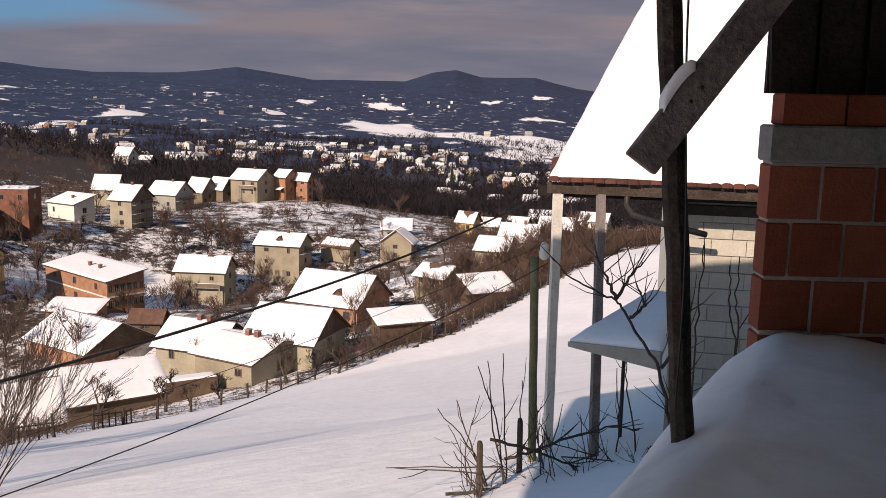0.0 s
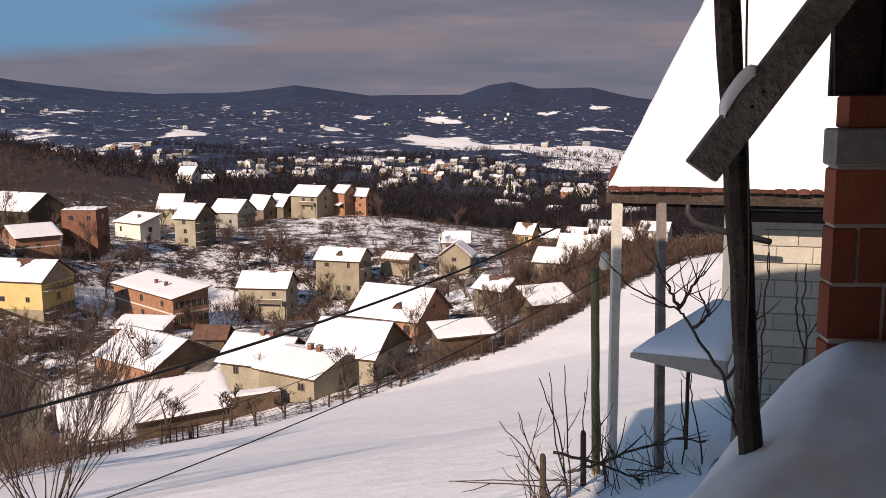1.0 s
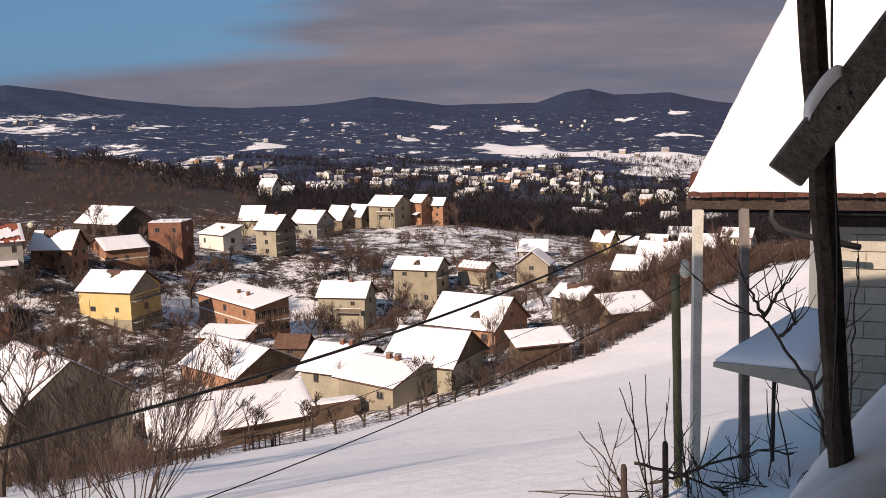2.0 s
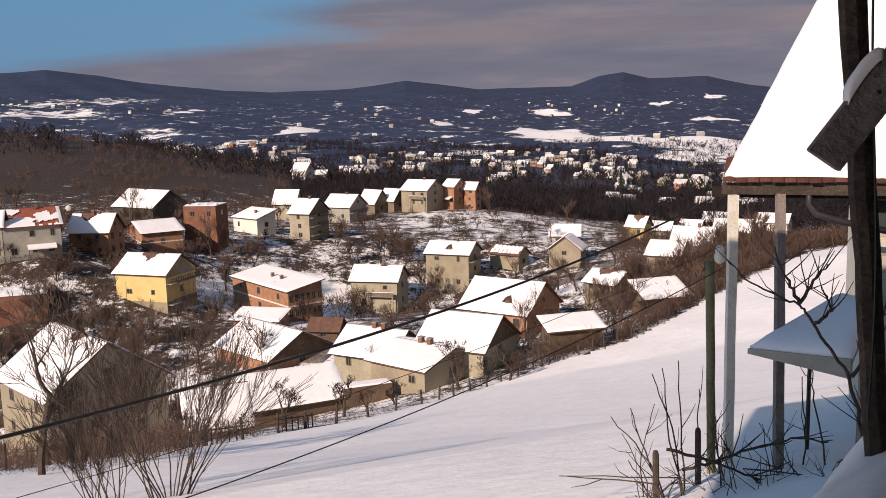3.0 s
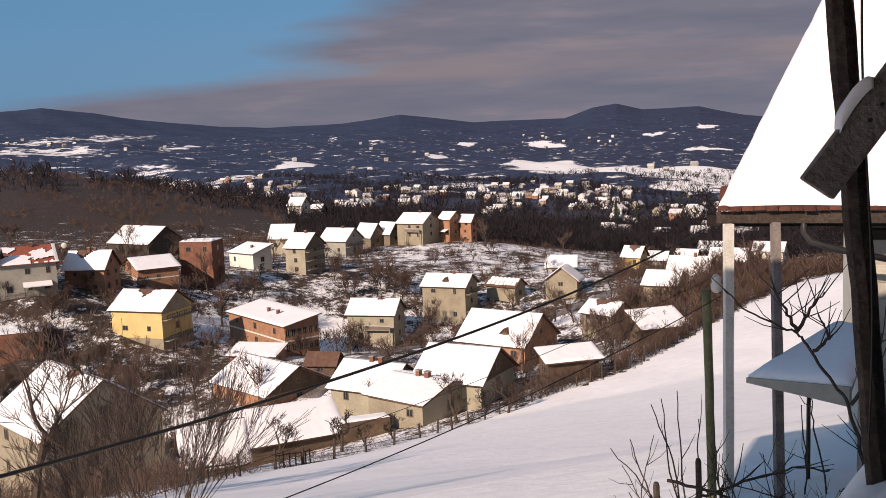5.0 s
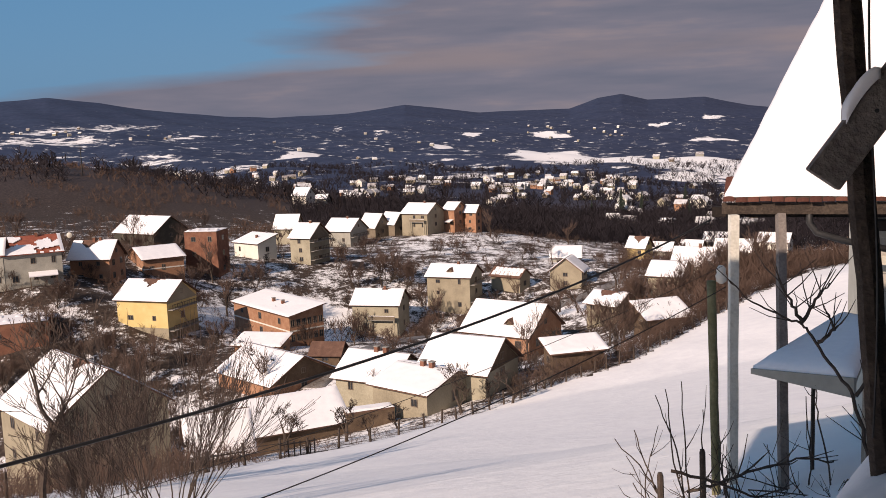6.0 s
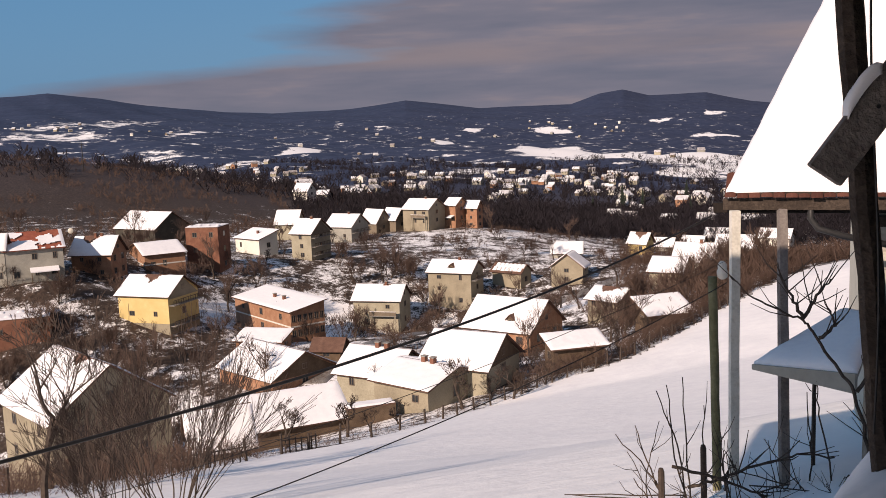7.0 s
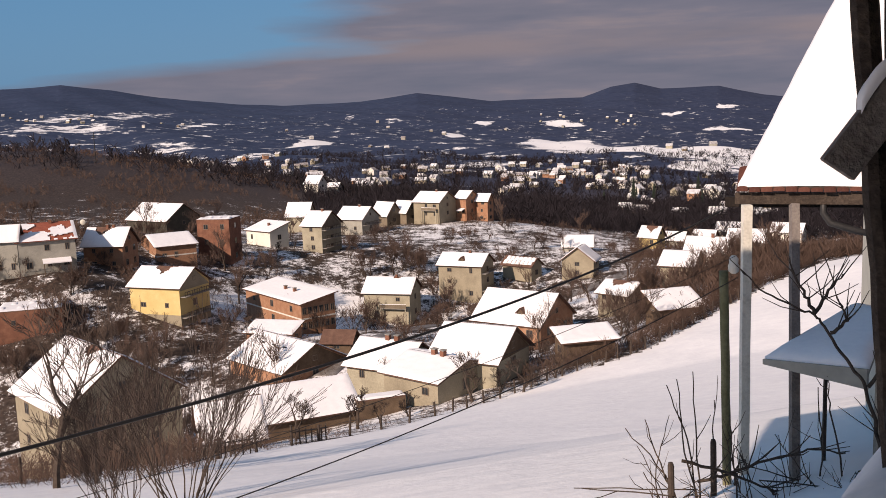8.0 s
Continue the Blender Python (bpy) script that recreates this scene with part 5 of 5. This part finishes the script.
# ---- fence ----
def make_fence():
    """Rough posts on wires along the field's lower edge, with runs of pickets."""
    fence = thing("fence", pose(0, 0, 0), "old wire fence of rough wooden posts with runs of pickets", "fence")
    rnd = random.Random(4)
    x = -44.0
    tops = []
    while x < 44:
        y = float(fence_y(x))
        z = height(x, y)
        hgt = rnd.uniform(1.25, 1.7)
        lx, ly = rnd.uniform(-0.12, 0.12), rnd.uniform(-0.12, 0.12)
        part("post", Geo().tube([(x, y, z - 0.4), (x + lx, y + ly, z + hgt)], [0.12, 0.10], 6), BARK, fence)
        tops.append(Vector((x + lx * 0.7, y + ly * 0.7, z + hgt * 0.75)))
        x += rnd.uniform(1.5, 2.3)
    for k, drop in enumerate((0.0, 0.45)):
        part("wire", Geo().tube([p - Vector((0, 0, drop)) for p in tops], 0.018, 4), METAL, fence)
    for x0, x1 in ((-19.5, -14.2), (-12.6, -10.3), (-26.0, -22.5)):
        x = x0
        while x < x1:
            y = float(fence_y(x)) + 0.15
            z = height(x, y)
            part("picket", Geo().box(x - 0.05, x + 0.05, y - 0.02, y + 0.02, z - 0.2, z + rnd.uniform(1.1, 1.6)), BARK, fence)
            x += rnd.uniform(0.22, 0.42)
        ends = [Vector((q, float(fence_y(q)) + 0.2, height(q, float(fence_y(q))) + 0.95)) for q in (x0, (x0 + x1) / 2, x1)]
        part("rail", Geo().tube(ends, 0.05, 5), BARK, fence)


make_fence()

# ---- cables ----
pin = home(0.955, 8.33, -1.34)
cable("power_cable", Vector((-2.75, 2.30, 2.142)), Vector((2.53, 8.64, 2.337)), 0.213, 0.0085, "thick black service cable slung to the neighbour's eave")
cable("wire", Vector((-3.07, 4.03, 0.986)), pin - Vector((0, 0, 0.15)), 0.188, 0.0045, "thin dark wire slung to the pole's insulator")
cable("wire", Vector((-4.0, 3.2, 1.35)), pin + Vector((0.0, 0.0, 0.05)), 0.22, 0.0025, "very thin dark wire slung to the pole")

# ---- twigs and stakes before the balcony ----
def stem(parent, name, pts, r0, r1, mat=BARK, side_twigs=0, seed=0):
    """A bent twig through places given in the balcony's frame, with short side twigs."""
    rnd = random.Random(seed)
    ps = [home(*p) for p in pts]
    fine = []
    for a, b in zip(ps, ps[1:]):
        for k in range(5):
            fine.append(a.lerp(b, k / 5) + Vector((rnd.uniform(-1, 1), rnd.uniform(-1, 1), rnd.uniform(-1, 1))) * 0.012)
    fine.append(ps[-1])
    g = Geo().tube(fine, [r0 + (r1 - r0) * i / (len(fine) - 1) for i in range(len(fine))], 5)
    shoots_out = []
    for k in range(side_twigs):
        i = rnd.randrange(1, len(fine) - 1)
        d = (fine[i + 1] - fine[i - 1]).normalized()
        a = (d * 0.5 + Vector((rnd.uniform(-1, 1), rnd.uniform(-0.6, 0.6), rnd.uniform(-0.3, 1)))).normalized()
        q = fine[i]
        n = rnd.uniform(0.12, 0.34)
        shoots_out.append(Geo().tube([q, q + a * n * 0.5 + Vector((0, 0, 0.01)), q + a * n + Vector((rnd.uniform(-0.04, 0.04), 0, 0.05))], [r1 * 1.1, r1 * 0.9, r1 * 0.5], 4))
    main = part(name, g, mat, parent)
    for t in shoots_out:
        part("twig", t, mat, main)


ROOT = home(0.6, 7.6, -3.5)
thicket = thing("bramble", pose(ROOT.x, ROOT.y, height(ROOT.x, ROOT.y)), "bare upright shoots and brambles in the snow below the balcony", "shrub")
INV = thicket.matrix_world.inverted()


def shoots(parent, rows, r0, r1, twigs):
    for i, pts in enumerate(rows):
        stem(parent, "shoot", pts, r0, r1, BARK, twigs, 100 + i)


shoots(thicket, (
    ((0.49, 7.6, -3.6), (0.30, 7.6, -3.03), (-0.02, 7.6, -2.64)), ((0.54, 7.6, -3.6), (0.26, 7.6, -2.93), (0.14, 7.6, -2.56)),
    ((0.60, 7.5, -3.6), (0.48, 7.5, -2.69), (0.31, 7.5, -2.23)), ((0.65, 7.5, -3.6), (0.46, 7.5, -2.78), (0.39, 7.5, -2.18)),
    ((0.60, 7.7, -3.6), (0.56, 7.7, -2.75), (0.53, 7.7, -2.17)), ((0.70, 7.9, -3.6), (0.70, 7.9, -2.92), (0.72, 7.9, -2.47)),
    ((0.98, 7.8, -3.6), (0.87, 7.8, -2.98), (0.84, 7.8, -2.56)), ((1.57, 7.8, -3.4), (1.57, 7.8, -2.78), (1.53, 7.8, -2.31)),
    ((1.77, 7.6, -3.4), (1.59, 7.6, -2.44), (1.56, 7.6, -2.16)), ((0.35, 7.3, -3.6), (0.30, 7.3, -3.2), (0.12, 7.3, -2.9))), 0.009, 0.004, 2)
shoots(thicket, (
    ((0.07, 7.4, -3.33), (0.53, 7.4, -3.25), (0.97, 7.4, -3.22), (1.23, 7.4, -3.28)),
    ((0.56, 7.6, -3.09), (0.81, 7.6, -3.00), (1.21, 7.6, -2.84), (1.43, 7.6, -2.77), (1.71, 7.6, -2.79)),
    ((0.44, 7.5, -2.86), (0.80, 7.5, -2.96), (1.11, 7.5, -3.07), (1.27, 7.5, -3.16))), 0.015, 0.006, 12)
more = random.Random(9)
shoots(thicket, [((u, v, -3.65), (u + more.uniform(-0.1, 0.1), v, -3.65 + h * 0.55), (u + more.uniform(-0.3, 0.15), v + more.uniform(-0.1, 0.1), -3.65 + h))
                 for u, v, h in [(more.uniform(0.05, 1.75), more.uniform(7.1, 8.3), more.uniform(0.45, 1.15)) for k in range(22)]], 0.007, 0.003, 3)
shoots(thicket, [((u, v, -3.3), (u + more.uniform(-0.35, 0.35), v, -3.15 + more.uniform(0, 0.2)), (u + more.uniform(-0.8, 0.8), v, -3.2 + more.uniform(0, 0.35)))
                 for u, v in [(more.uniform(0.2, 1.7), more.uniform(7.1, 7.8)) for k in range(9)]], 0.009, 0.004, 6)
apple = thing("apple_tree", pose(*home(1.9, 7.3, -3.2)), "leafless apple tree with snow-dusted crooked branches beside the lean-to", "tree")
shoots(apple, (
    ((1.95, 7.35, -3.4), (1.88, 7.3, -2.6), (1.78, 7.3, -2.16), (1.63, 7.3, -1.94), (1.46, 7.3, -1.69), (1.39, 7.3, -1.59), (1.21, 7.3, -1.52), (1.00, 7.3, -1.39), (0.85, 7.3, -1.24)),
    ((1.39, 7.3, -1.59), (1.31, 7.3, -1.41), (1.22, 7.3, -1.24)), ((1.39, 7.3, -1.59), (1.49, 7.3, -1.41), (1.59, 7.3, -1.28)),
    ((1.50, 7.3, -1.74), (1.64, 7.3, -1.63), (1.57, 7.3, -1.50)), ((1.88, 7.3, -2.6), (1.95, 7.2, -2.2), (1.80, 7.2, -1.75)), ((1.78, 7.3, -2.16), (1.95, 7.3, -1.9), (2.0, 7.3, -1.6))), 0.017, 0.005, 9)
shrub = thing("wall_shrub", pose(*home(1.8, 6.0, -3.1)), "thin bare shoots standing before the block wall", "shrub")
shoots(shrub, (((1.66, 6.0, -3.4), (1.68, 6.0, -1.56), (1.70, 6.0, -1.18), (1.70, 6.0, -0.93)), ((1.96, 6.0, -3.4), (1.95, 6.0, -1.56), (1.89, 6.0, -1.29), (1.88, 6.0, -1.06)),
               ((1.86, 6.0, -3.4), (1.97, 6.0, -1.5), (1.93, 6.0, -1.25), (1.94, 6.0, -1.0))), 0.008, 0.004, 1)
for o in (*thicket.children, *apple.children, *shrub.children):
    o.matrix_parent_inverse = o.parent.matrix_world.inverted()
for u, v, top in ((0.725, 7.9, -2.82), (0.34, 7.2, -2.77)):
    p = home(u, v, top)
    z = height(p.x, p.y)
    tagged(part("stake", Geo().tube([(p.x, p.y, z - 0.2), (p.x - 0.01, p.y, p.z - 0.03), (p.x - 0.012, p.y, p.z)], [0.028, 0.026, 0.018], 7), BARK), "short dark wooden stake in the snow", "stake", "stakes in the snow")


def make_dish(x, y, z, turn):
    dish = thing("satellite_dish", pose(x, y, z, 0, 0, turn), "pale round satellite dish on a house roof", "satellite dish")
    g = Geo()
    g.grid(8, 16, lambda u, v: (0.55 * u * math.cos(2 * math.pi * v), -0.15 + 0.14 * u * u, 0.9 + 0.6 * u * math.sin(2 * math.pi * v)), None)
    part("bowl", g, PORCELAIN, dish, smooth=True)
    part("pole", Geo().tube([(0, 0.0, -1.2), (0, 0.0, 0.9)], 0.05, 6), METAL, dish)


make_dish(-77.5, 193.2, -17.2, 12)

# ---- village road ----
ROAD = [(-21.0, 141.0), (-18.6, 147.5), (-14.8, 157.5), (-9.4, 168.9), (-2.0, 180.0), (8.0, 192.0), (18.8, 203.0), (27.5, 209.0), (34.0, 212.0), (46.0, 222.0)]


def make_road():
    g = Geo()
    pts = []
    for (ax, ay), (bx, by) in zip(ROAD, ROAD[1:]):
        for k in range(10):
            pts.append(Vector((ax + (bx - ax) * k / 10, ay + (by - ay) * k / 10, 0)))
    n = len(pts) - 1

    def lay(u, v):
        i = min(int(round(v * n)), n)
        d = (pts[min(i + 2, n)] - pts[max(i - 2, 0)]).normalized()
        p = pts[i] + Vector((d.y, -d.x, 0)) * (u - 0.5) * 4.4
        return p.x, p.y, height(p.x, p.y) + 0.12

    g.grid(4, n, lay, 0.3)
    tagged(part("road", g, SLUSH, smooth=True), "wet grey village road cleared of snow", "road", kind="structure")


make_road()
